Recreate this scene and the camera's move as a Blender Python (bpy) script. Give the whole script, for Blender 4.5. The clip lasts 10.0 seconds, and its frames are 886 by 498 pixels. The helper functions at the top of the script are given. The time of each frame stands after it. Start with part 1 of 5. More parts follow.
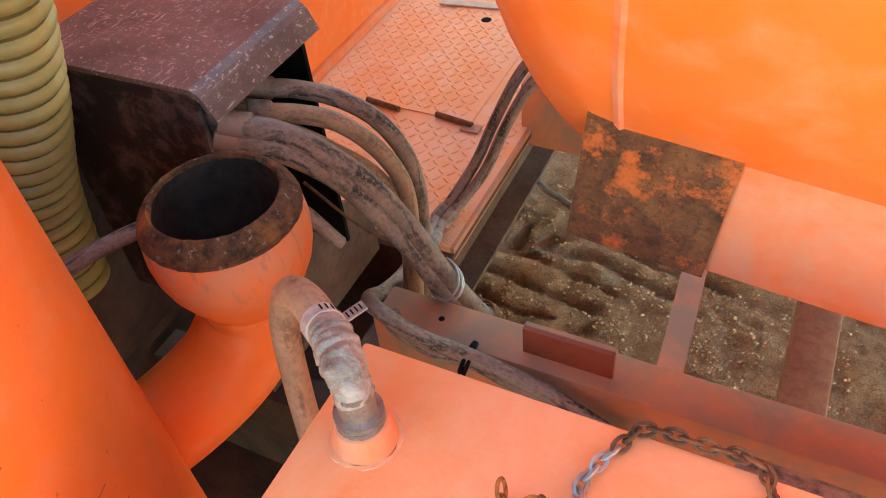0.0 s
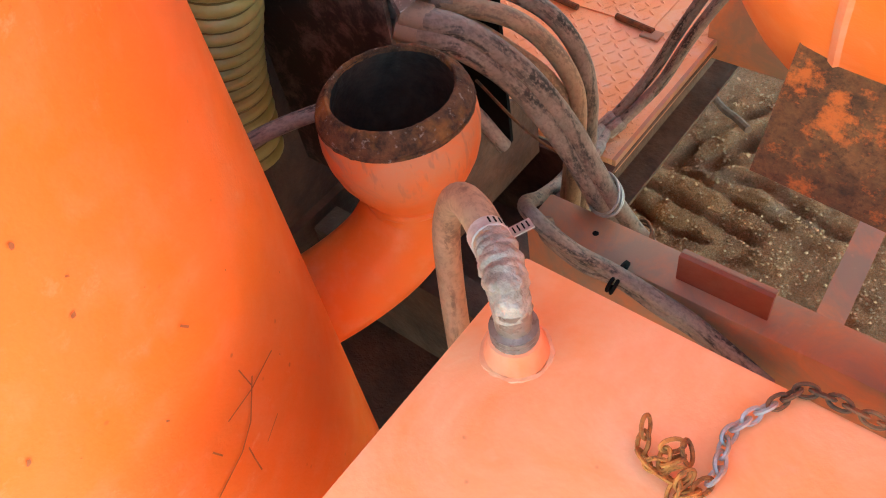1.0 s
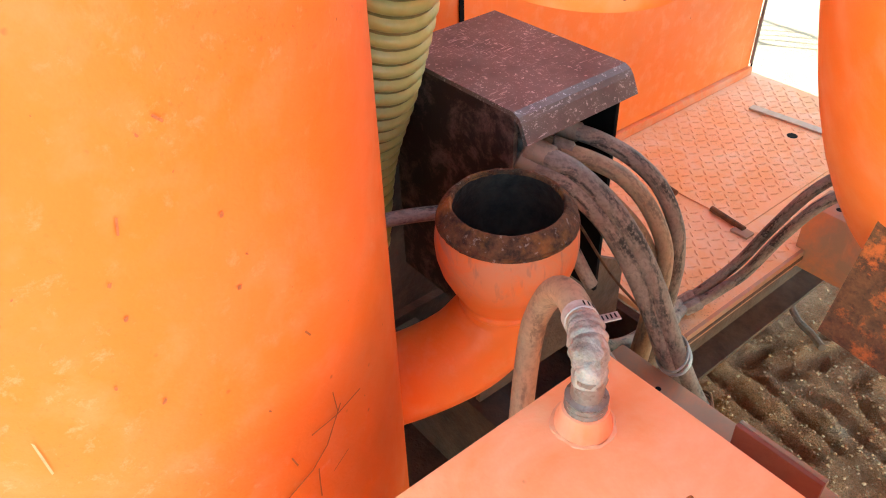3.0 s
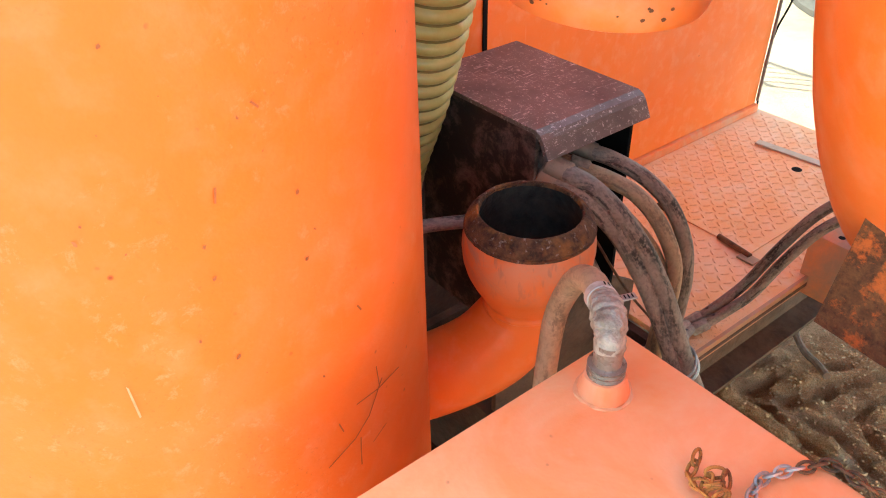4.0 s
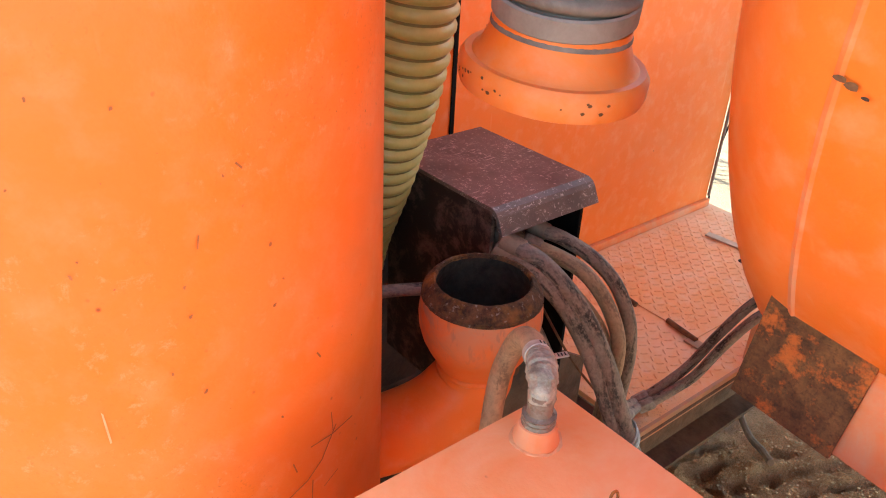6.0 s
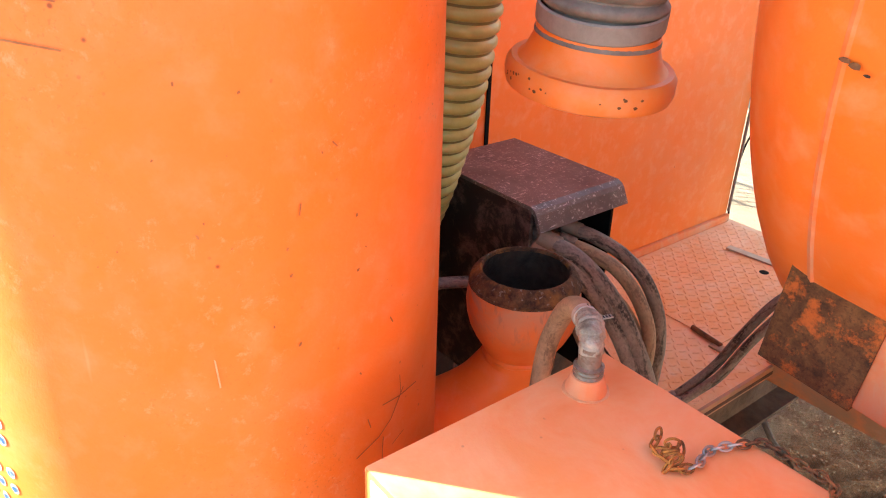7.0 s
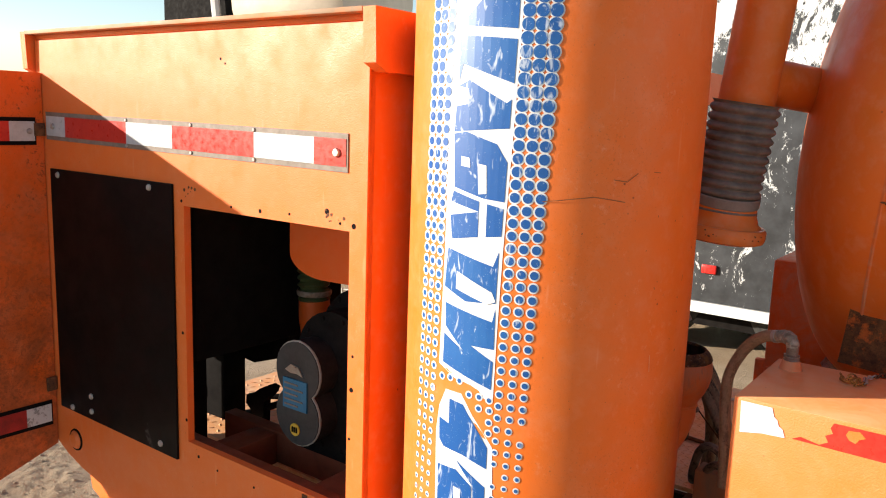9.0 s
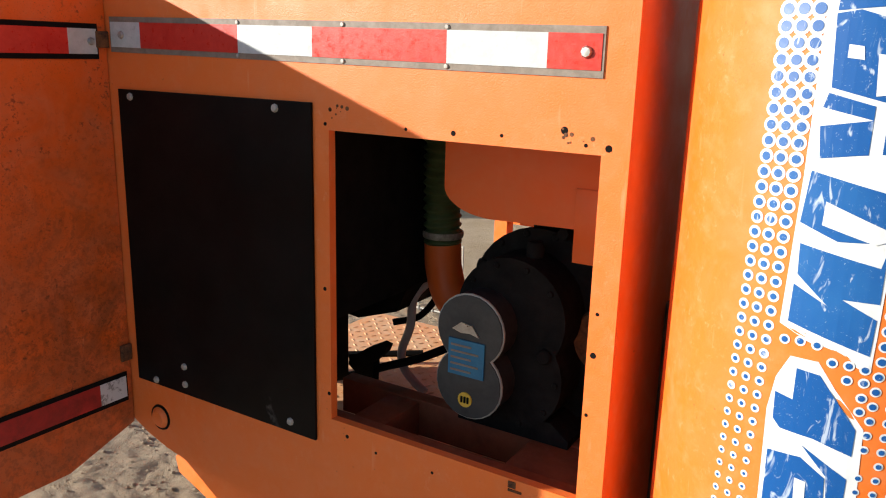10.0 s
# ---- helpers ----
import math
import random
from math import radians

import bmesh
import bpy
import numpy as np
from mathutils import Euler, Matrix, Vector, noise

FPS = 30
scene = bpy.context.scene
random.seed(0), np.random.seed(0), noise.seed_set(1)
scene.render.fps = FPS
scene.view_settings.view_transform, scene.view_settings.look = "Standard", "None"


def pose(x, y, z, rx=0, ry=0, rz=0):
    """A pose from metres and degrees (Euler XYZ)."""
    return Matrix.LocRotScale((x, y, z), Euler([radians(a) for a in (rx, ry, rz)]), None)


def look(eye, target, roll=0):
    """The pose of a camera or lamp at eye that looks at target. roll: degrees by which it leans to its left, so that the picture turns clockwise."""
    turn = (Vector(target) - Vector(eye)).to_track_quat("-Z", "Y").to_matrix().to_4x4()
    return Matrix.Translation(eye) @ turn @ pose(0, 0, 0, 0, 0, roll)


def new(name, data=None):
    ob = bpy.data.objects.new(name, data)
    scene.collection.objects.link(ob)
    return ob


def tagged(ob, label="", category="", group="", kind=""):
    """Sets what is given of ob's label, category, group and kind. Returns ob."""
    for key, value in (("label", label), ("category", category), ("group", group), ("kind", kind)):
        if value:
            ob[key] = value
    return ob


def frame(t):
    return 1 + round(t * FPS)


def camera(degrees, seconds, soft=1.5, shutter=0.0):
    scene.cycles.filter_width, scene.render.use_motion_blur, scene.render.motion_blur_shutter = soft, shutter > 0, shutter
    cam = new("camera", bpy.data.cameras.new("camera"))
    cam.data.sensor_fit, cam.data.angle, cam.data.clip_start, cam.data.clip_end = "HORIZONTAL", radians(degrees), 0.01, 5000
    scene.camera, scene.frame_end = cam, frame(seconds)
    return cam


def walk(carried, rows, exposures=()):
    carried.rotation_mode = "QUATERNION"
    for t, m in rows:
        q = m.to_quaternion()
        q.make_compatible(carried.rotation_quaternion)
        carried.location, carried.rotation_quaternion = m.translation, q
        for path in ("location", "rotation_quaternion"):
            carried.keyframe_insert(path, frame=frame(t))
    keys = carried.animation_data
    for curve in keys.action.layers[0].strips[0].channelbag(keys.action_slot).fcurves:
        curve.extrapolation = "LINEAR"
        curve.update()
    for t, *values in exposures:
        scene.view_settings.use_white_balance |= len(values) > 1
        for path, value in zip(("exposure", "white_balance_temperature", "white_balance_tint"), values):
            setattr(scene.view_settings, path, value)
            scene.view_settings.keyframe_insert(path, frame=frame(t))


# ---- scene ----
cam = camera(58.8, 10.0, soft=1.1)
PATH = [
    (0, (-0.015, 0.103, 1.565), (-0.739, 1.331, 0.163), -7.0),
    (0.5, (-0.023, 0.108, 1.561), (-0.879, 1.138, 0.075), -9.8),
    (1, (-0.03, 0.105, 1.574), (-0.978, 0.962, 0.035), -12.5),
    (1.5, (-0.057, 0.089, 1.607), (-1.039, 1.039, 0.147), -8.2),
    (2, (-0.08, 0.084, 1.574), (-1.018, 1.188, 0.195), -1.6),
    (2.5, (-0.002, 0.053, 1.583), (-1.152, 0.998, 0.246), -3.1),
    (3, (0.016, 0.019, 1.59), (-1.221, 0.983, 0.349), -1.9),
    (4.5, (0.076, -0.059, 1.609), (-1.233, 0.917, 0.454), -0.9),
    (5, (0.076, -0.053, 1.618), (-1.241, 0.934, 0.482), 0.3),
    (5.5, (0.086, -0.068, 1.626), (-1.226, 1.01, 0.57), 2.3),
    (7, (0.175, -0.172, 1.62), (-1.213, 0.94, 0.705), 1.8),
    (7.5, (0.149, -0.418, 1.621), (-1.259, 0.734, 0.791), -0.9),
    (8, (0.085, -0.702, 1.6), (-1.132, 0.724, 0.904), 0.7),
    (8.5, (0.17, -0.959, 1.614), (-0.982, 0.601, 1.127), 2.8),
    (9, (0.114, -1.161, 1.613), (-1.059, 0.425, 1.283), 2.0),
    (9.5, (-0.224, -1.268, 1.6), (-1.345, 0.344, 1.213), -1.1),
    (10, (-0.5, -1.187, 1.534), (-1.519, 0.465, 1.049), 1.5),
]
EXPOSURES = [(0.0, 3.30, 5950, -11), (1.0, 3.44, 5950, -11), (2.0, 3.55, 5950, -11), (3.0, 3.50, 5950, -11), (5.0, 3.06, 6250, -4), (7.0, 2.93, 6400, 3),
             (7.5, 2.70, 6500, 7), (8.0, 1.92, 6800, 10), (8.5, 1.36, 6900, 11), (9.0, 0.95, 6800, 10), (10.0, 0.70, 6300, 7)]
walk(cam, [(t, look(eye, target, roll)) for t, eye, target, roll in PATH], EXPOSURES)

# ---- world and sun ----
SUN_FROM = Vector((-0.77, -0.637, 0.279)).normalized()
world = bpy.data.worlds.new("sky")
scene.world = world
world.use_nodes = True
wn = world.node_tree
wn.nodes.clear()
sky = wn.nodes.new("ShaderNodeTexSky")
sky.sky_type = "NISHITA"
sky.sun_disc = False
sky.dust_density = 0.3
sky.ozone_density = 1.6
sky.sun_elevation = math.asin(SUN_FROM.z)
sky.sun_rotation = math.atan2(SUN_FROM.x, SUN_FROM.y)
bg = wn.nodes.new("ShaderNodeBackground")
bg.inputs["Strength"].default_value = 0.115
wo = wn.nodes.new("ShaderNodeOutputWorld")
wn.links.new(sky.outputs[0], bg.inputs[0])
wn.links.new(bg.outputs[0], wo.inputs[0])
sun_data = bpy.data.lights.new("sun", "SUN")
sun_data.energy = 5.0
sun_data.angle = radians(0.5)
sun_data.color = (1.0, 0.93, 0.82)
sun = new("sun", sun_data)
sun.matrix_world = look(SUN_FROM * 30, (0, 0, 0))


# ---- materials ----
class Mat:
    """A node material on one Principled shader, with short helpers."""

    def __init__(self, name, rough=0.5, metal=0.0, spec=0.5):
        self.m = bpy.data.materials.new(name)
        self.m.use_nodes = True
        self.t = self.m.node_tree
        self.p = self.t.nodes["Principled BSDF"]
        self.p.inputs["Roughness"].default_value = rough
        self.p.inputs["Metallic"].default_value = metal
        self.p.inputs["Specular IOR Level"].default_value = spec
        self.co = self.t.nodes.new("ShaderNodeNewGeometry").outputs["Position"]

    def n(self, kind, **kw):
        node = self.t.nodes.new(kind)
        for k, v in kw.items():
            node.inputs[k].default_value = v
        return node

    def link(self, a, b):
        self.t.links.new(a, b)

    def objco(self):
        self.co = self.t.nodes.new("ShaderNodeTexCoord").outputs["Object"]
        return self

    def stretch(self, x, y, z):
        node = self.n("ShaderNodeMapping")
        node.inputs["Scale"].default_value = (x, y, z)
        self.link(self.co, node.inputs["Vector"])
        return node.outputs[0]

    def noise(self, scale, detail=4.0, rough=0.6, co=None, distort=0.0):
        node = self.n("ShaderNodeTexNoise", Scale=scale, Detail=detail, Roughness=rough, Distortion=distort)
        self.link(co or self.co, node.inputs["Vector"])
        return node.outputs["Fac"]

    def cells(self, scale, co=None):
        node = self.n("ShaderNodeTexVoronoi", Scale=scale)
        self.link(co or self.co, node.inputs["Vector"])
        return node

    def ramp(self, fac, a, b, lo=0.0, hi=1.0):
        node = self.n("ShaderNodeMapRange")
        for i, v in zip(("From Min", "From Max", "To Min", "To Max"), (a, b, lo, hi)):
            node.inputs[i].default_value = v
        self.link(fac, node.inputs["Value"])
        return node.outputs[0]

    def mul(self, a, b):
        node = self.t.nodes.new("ShaderNodeMath")
        node.operation = "MULTIPLY"
        self.link(a, node.inputs[0])
        if isinstance(b, float):
            node.inputs[1].default_value = b
        else:
            self.link(b, node.inputs[1])
        return node.outputs[0]

    def mix(self, fac, a, b):
        node = self.t.nodes.new("ShaderNodeMix")
        node.data_type = "RGBA"
        for sock, v in ((0, fac), (6, a), (7, b)):
            if isinstance(v, (tuple, float)):
                node.inputs[sock].default_value = (*v, 1) if isinstance(v, tuple) else v
            else:
                self.link(v, node.inputs[sock])
        return node.outputs[2]

    def color(self, c):
        if isinstance(c, tuple):
            self.p.inputs["Base Color"].default_value = (*c, 1)
        else:
            self.link(c, self.p.inputs["Base Color"])
        return self

    def roughness(self, r):
        self.link(r, self.p.inputs["Roughness"])
        return self

    def bump(self, height, strength=0.3, distance=0.002):
        node = self.n("ShaderNodeBump", Strength=strength, Distance=distance)
        self.link(height, node.inputs["Height"])
        self.link(node.outputs[0], self.p.inputs["Normal"])
        return self


def orange_paint(name, dust=0.25, chips=0.5, base=(0.80, 0.175, 0.020), grit=0.0, gloss=0.38, pale=0.3, film=(0.50, 0.33, 0.22), mud=0.0, peel=0.10, spec=0.35, scuff=0.0):
    """Sun-faded orange machine paint: fading, film of dust, rusty chips, fine orange peel."""
    m = Mat(name, gloss, 0, spec)
    fade = m.ramp(m.noise(5.5, 6.0, 0.66), 0.35, 0.75)
    c = m.mix(m.mul(fade, 0.35 if pale < 0.2 else 0.9), base, (base[0] * 1.02, base[1] * 1.22, base[2] * 1.8))
    blot = m.ramp(m.noise(29.0, 5.0, 0.6), 0.50, 0.74)
    c = m.mix(m.mul(blot, pale), c, (0.84, 0.36, 0.19))
    dirt = m.mul(m.ramp(m.noise(9.0, 6.0, 0.7, distort=0.6), 0.42 if dust < 0.9 else 0.28, 0.75 if dust < 0.9 else 0.58), dust)
    c = m.mix(dirt, c, film)
    scr = m.ramp(m.noise(60.0, 2.0, 0.5, m.stretch(1, 1, 0.12)), 0.70, 0.78)
    c = m.mix(m.mul(scr, 0.18), c, (0.85, 0.45, 0.28))
    if chips:
        spot = m.cells(21.0)
        near = m.ramp(spot.outputs["Distance"], 0.055, 0.03)
        sel = m.ramp(m.noise(7.0, 2.0), 0.56, 0.60)
        c = m.mix(m.mul(m.mul(near, sel), chips), c, (0.16, 0.035, 0.012))
    if grit:
        g = m.ramp(m.noise(260.0, 3.0, 0.7), 0.60, 0.66)
        where = m.ramp(m.noise(4.0, 3.0), 0.42, 0.62)
        c = m.mix(m.mul(m.mul(g, where), grit), c, (0.10, 0.03, 0.012))
        if grit > 0.5:
            g2 = m.ramp(m.noise(85.0, 4.0, 0.7), 0.56, 0.66)
            w2 = m.ramp(m.noise(5.0, 4.0, 0.6, distort=0.8), 0.44, 0.60)
            c = m.mix(m.mul(m.mul(g2, w2), grit), c, (0.09, 0.03, 0.012))
    if mud:
        sep = m.t.nodes.new("ShaderNodeSeparateXYZ")
        m.link(m.co, sep.inputs[0])
        splash = m.ramp(sep.outputs["Y"], -0.75, -0.12)
        low = m.ramp(sep.outputs["Z"], 1.50, 0.95)
        patch = m.ramp(m.noise(6.0, 8.0, 0.72, None, 0.9), 0.34, 0.58)
        drops = m.ramp(m.noise(70.0, 5.0, 0.7), 0.50, 0.58)
        c = m.mix(m.mul(m.mul(m.mul(patch, splash), low), mud), c, (0.11, 0.045, 0.016))
        c = m.mix(m.mul(m.mul(drops, low), mud * 0.6), c, (0.13, 0.040, 0.012))
    if scuff:
        rub = m.mul(m.ramp(m.noise(70.0, 7.0, 0.75, None, 0.2), 0.56, 0.70), m.ramp(m.noise(8.0, 3.0), 0.46, 0.62))
        c = m.mix(m.mul(rub, scuff), c, (0.84, 0.36, 0.20))
        nick = m.mul(m.ramp(m.cells(64.0).outputs["Distance"], 0.13, 0.07), m.ramp(m.noise(33.0, 2.0), 0.60, 0.64))
        c = m.mix(m.mul(nick, scuff), c, (0.22, 0.060, 0.020))
    m.color(c)
    m.roughness(m.ramp(m.noise(14.0, 4.0), 0.3, 0.7, gloss - 0.06, gloss + 0.22))
    m.bump(m.noise(330.0, 3.0), peel, 0.0015)
    return m.m


def simple(name, c1, c2, scale=20.0, rough=0.6, metal=0.0, bump=0.2, fine=180.0, dist=0.002, spec=0.4):
    m = Mat(name, rough, metal, spec)
    f = m.ramp(m.noise(scale, 6.0, 0.68, distort=0.3), 0.3, 0.7)
    m.color(m.mix(f, c1, c2))
    m.roughness(m.ramp(m.noise(scale * 1.7, 4.0), 0.3, 0.7, max(0.05, rough - 0.12), min(1.0, rough + 0.12)))
    m.bump(m.noise(fine, 4.0, 0.6), bump, dist)
    return m.m


def dusty_rubber(name, base=(0.018, 0.017, 0.017), dust=(0.36, 0.29, 0.25), amount=0.85, low=0.36, high=0.60):
    m = Mat(name, 0.62, 0, 0.4)
    f = m.ramp(m.noise(24.0, 9.0, 0.78, distort=0.3), low, high)
    up = m.t.nodes.new("ShaderNodeNewGeometry")
    sep = m.t.nodes.new("ShaderNodeSeparateXYZ")
    m.link(up.outputs["Normal"], sep.inputs[0])
    lie = m.ramp(sep.outputs["Z"], -0.7, 0.8, 0.35, 1.0)
    m.color(m.mix(m.mul(m.mul(f, lie), amount), base, dust))
    m.bump(m.noise(220.0, 4.0), 0.25, 0.001)
    return m.m


ORANGE = orange_paint("orange_paint", 0.12, 0.8, base=(0.80, 0.158, 0.016), pale=0.32, peel=0.16)
ORANGE_WALL = orange_paint("orange_wall_paint", 0.10, 0.2, base=(0.80, 0.165, 0.028), grit=0.08, pale=0.12, peel=0.38, scuff=0.4)
ORANGE_DOOR = orange_paint("orange_door_paint", 0.22, 0.4, base=(0.72, 0.11, 0.010), grit=0.7, pale=0.05, mud=0.6)
ORANGE_DUSTY = orange_paint("dusty_orange_paint", 0.75, 0.4, base=(0.72, 0.15, 0.03), gloss=0.55)
ORANGE_DECK = orange_paint("worn_deck_paint", 0.80, 0.3, base=(0.85, 0.38, 0.145), grit=0.45, gloss=0.6, film=(0.84, 0.62, 0.41))
ORANGE_DEEP = orange_paint("deep_orange_paint", 0.10, 0.2, base=(0.74, 0.115, 0.010), pale=0.05)
ORANGE_CAN = orange_paint("canister_paint", 0.12, 0.8, base=(0.80, 0.155, 0.015), pale=0.18, peel=0.16, grit=0.22, gloss=0.44, spec=0.4, scuff=0.45)
ORANGE_FRAME = orange_paint("frame_paint", 1.0, 0.5, base=(0.70, 0.22, 0.07), gloss=0.6, film=(0.38, 0.24, 0.15))
RED_OXIDE = simple("red_oxide_paint", (0.23, 0.040, 0.018), (0.31, 0.085, 0.042), 14.0, 0.55)
# oxide paint dimmed for the skid: shade inside the hatch put into colour
OXIDE_DARK = simple("dimmed_oxide_paint", (0.17, 0.038, 0.014), (0.30, 0.072, 0.026), 14.0, 0.65)
RUST = simple("rust", (0.040, 0.018, 0.011), (0.25, 0.095, 0.032), 46.0, 0.85, 0.0, 0.6, 160.0, 0.003)


def make_orange_rust():
    m = Mat("orange_rust", 0.85, 0, 0.25)
    c = m.mix(m.ramp(m.noise(24.0, 9.0, 0.80), 0.34, 0.66), (0.17, 0.050, 0.014), (0.56, 0.20, 0.040))
    c = m.mix(m.mul(m.ramp(m.noise(170.0, 5.0, 0.75), 0.52, 0.62), 0.75), c, (0.07, 0.024, 0.010))
    c = m.mix(m.mul(m.ramp(m.noise(5.0, 3.0), 0.50, 0.62), 0.7), c, (0.72, 0.16, 0.025))
    m.color(c)
    m.bump(m.noise(190.0, 5.0, 0.7), 0.6, 0.002)
    return m.m


RUST_ORANGE = make_orange_rust()


def make_plate_rust():
    """Old dark rust with remains of orange paint."""
    m = Mat("plate_rust", 0.85, 0, 0.25)
    c = m.mix(m.ramp(m.noise(30.0, 9.0, 0.78), 0.34, 0.66), (0.045, 0.018, 0.009), (0.21, 0.080, 0.026))
    c = m.mix(m.mul(m.ramp(m.noise(210.0, 5.0, 0.75), 0.52, 0.62), 0.6), c, (0.045, 0.018, 0.010))
    c = m.mix(m.ramp(m.noise(19.0, 7.0, 0.75), 0.52, 0.60, 0.0, 0.7), c, (0.62, 0.13, 0.020))
    m.color(c)
    m.bump(m.noise(190.0, 5.0, 0.7), 0.6, 0.002)
    return m.m


PLATE_RUST = make_plate_rust()
SCRATCH = simple("scratched_primer", (0.20, 0.060, 0.020), (0.42, 0.14, 0.045), 60.0, 0.7)
# blower iron, its base lowered to paint in the hatch's shade
DARK_IRON = simple("darkened_iron", (0.005, 0.0045, 0.0045), (0.016, 0.013, 0.012), 18.0, 0.85, 0.0, 0.4, 120.0, 0.003, 0.10)
NEAR_BLACK = simple("near_black", (0.004, 0.003, 0.003), (0.010, 0.008, 0.007), 14.0, 0.85, spec=0.12)


def make_black_panel():
    m = Mat("black_panel_paint", 0.5, 0, 0.10)
    c = m.mix(m.ramp(m.noise(9.0, 5.0), 0.3, 0.7), (0.0025, 0.0025, 0.0025), (0.007, 0.006, 0.006))
    smear = m.mul(m.ramp(m.noise(11.0, 3.0, 0.5, m.stretch(1, 1, 0.5), 0.8), 0.70, 0.78), m.ramp(m.noise(60.0, 4.0), 0.4, 0.6))
    m.color(m.mix(m.mul(smear, 0.5), c, (0.16, 0.15, 0.14)))
    m.roughness(m.ramp(m.noise(7.0, 5.0), 0.35, 0.65, 0.38, 0.62))
    return m.m


BLACK_PANEL = make_black_panel()
# mud darkened further, so that recess shade is part of the colour
RECESS_MUD = simple("dark_recess_mud", (0.022, 0.010, 0.006), (0.095, 0.042, 0.024), 12.0, 0.75, 0.0, 0.6, 70.0, 0.006)
MUD_DARK = simple("oily_mud", (0.055, 0.026, 0.016), (0.20, 0.098, 0.056), 12.0, 0.8, 0.0, 0.6, 70.0, 0.006)
PLATE_DIRT = simple("dirt_caked_plate", (0.24, 0.10, 0.045), (0.40, 0.19, 0.095), 60.0, 0.8)
RUBBER = dusty_rubber("dusty_black_rubber", (0.030, 0.025, 0.022), (0.46, 0.36, 0.28), 0.85, 0.36, 0.60)


def make_hose(name, pale, mid, bare, amount):
    """Rubber hose under dried dust that is rubbed off in streaks along its length."""
    m = Mat(name, 0.62, 0, 0.35)
    world_co = m.co
    m.co = m.t.nodes.new("ShaderNodeTexCoord").outputs["UV"]
    broad = m.noise(1.0, 6.0, 0.62, m.stretch(4.5, 14.0, 1.0), 0.5)
    fine = m.noise(1.0, 5.0, 0.70, m.stretch(16.0, 150.0, 1.0), 0.3)
    c = m.mix(m.ramp(m.noise(26.0, 6.0, 0.7, world_co), 0.32, 0.68), mid, pale)
    c = m.mix(m.mul(m.ramp(fine, 0.46, 0.62), 0.35), c, bare)
    rub = m.mul(m.ramp(broad, 0.50, 0.60), m.ramp(fine, 0.36, 0.50))
    c = m.mix(m.mul(rub, amount), c, bare)
    m.color(c)
    m.bump(m.noise(240.0, 4.0, 0.6, world_co), 0.25, 0.001)
    return m.m


HOSE_BLACK = make_hose("dusty_black_hose", (0.34, 0.250, 0.190), (0.20, 0.142, 0.106), (0.030, 0.024, 0.021), 0.95)
HOSE_MUD = make_hose("mud_caked_hose", (0.48, 0.315, 0.185), (0.33, 0.205, 0.115), (0.13, 0.085, 0.055), 0.7)
TYRE = simple("tyre_rubber", (0.012, 0.012, 0.012), (0.045, 0.040, 0.035), 8.0, 0.8)
RUBBER_TAN = dusty_rubber("mud_caked_rubber", (0.08, 0.06, 0.045), (0.40, 0.27, 0.18), 0.95, 0.2, 0.5)
HOSE_GREY = simple("grey_ribbed_hose", (0.10, 0.080, 0.070), (0.27, 0.22, 0.19), 16.0, 0.7)
HOSE_GREEN = simple("olive_suction_hose", (0.34, 0.30, 0.085), (0.46, 0.40, 0.15), 18.0, 0.42)
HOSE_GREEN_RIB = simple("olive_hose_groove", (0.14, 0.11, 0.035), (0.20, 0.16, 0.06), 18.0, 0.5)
HOSE_DARKGREEN = simple("dark_green_hose", (0.055, 0.075, 0.025), (0.10, 0.12, 0.045), 18.0, 0.5)
STEEL = simple("dull_steel", (0.34, 0.32, 0.30), (0.56, 0.54, 0.51), 40.0, 0.36, 0.9)
CLAMP = simple("worn_clamp_band", (0.26, 0.20, 0.16), (0.52, 0.45, 0.39), 70.0, 0.5, 0.2)
STEEL_DIRTY = simple("caked_fitting", (0.15, 0.105, 0.075), (0.46, 0.37, 0.29), 60.0, 0.6, 0.15, 0.8, 110.0, 0.004)
STEEL_GREY = simple("grey_cast_cap", (0.30, 0.28, 0.25), (0.48, 0.45, 0.40), 30.0, 0.6, 0.2)
GALV = simple("galvanised_links", (0.28, 0.24, 0.21), (0.50, 0.46, 0.43), 60.0, 0.5, 0.6)
WHITE_VINYL = simple("white_vinyl", (0.60, 0.60, 0.61), (0.72, 0.72, 0.72), 30.0, 0.4, 0.0, 0.05)
TAPE_RED = simple("red_reflective", (0.50, 0.018, 0.012), (0.62, 0.045, 0.028), 40.0, 0.35, 0.0, 0.25, 330.0, 0.001)
TAPE_WHITE = simple("white_reflective", (0.44, 0.45, 0.45), (0.58, 0.59, 0.59), 40.0, 0.35, 0.0, 0.25, 330.0, 0.001)
TAPE_GRIMY = simple("grimy_red_reflective", (0.16, 0.012, 0.010), (0.46, 0.022, 0.020), 16.0, 0.5)
TAPE_SCUFFED = dusty_rubber("scuffed_white_reflective", (0.55, 0.55, 0.56), (0.05, 0.035, 0.025), 0.95, 0.50, 0.56)
TAPE_EDGE = simple("grey_strip", (0.16, 0.12, 0.09), (0.26, 0.21, 0.17), 40.0, 0.6)
LABEL_BLUE = simple("blue_label", (0.020, 0.125, 0.24), (0.036, 0.175, 0.30), 50.0, 0.5)
LABEL_YELLOW = simple("yellow_label", (0.60, 0.36, 0.03), (0.70, 0.45, 0.06), 50.0, 0.5)
PAPER = simple("torn_paper", (0.55, 0.55, 0.58), (0.75, 0.75, 0.76), 60.0, 0.7)
LABEL_PALE = simple("primer_and_glint", (0.66, 0.25, 0.10), (0.76, 0.36, 0.19), 60.0, 0.5)
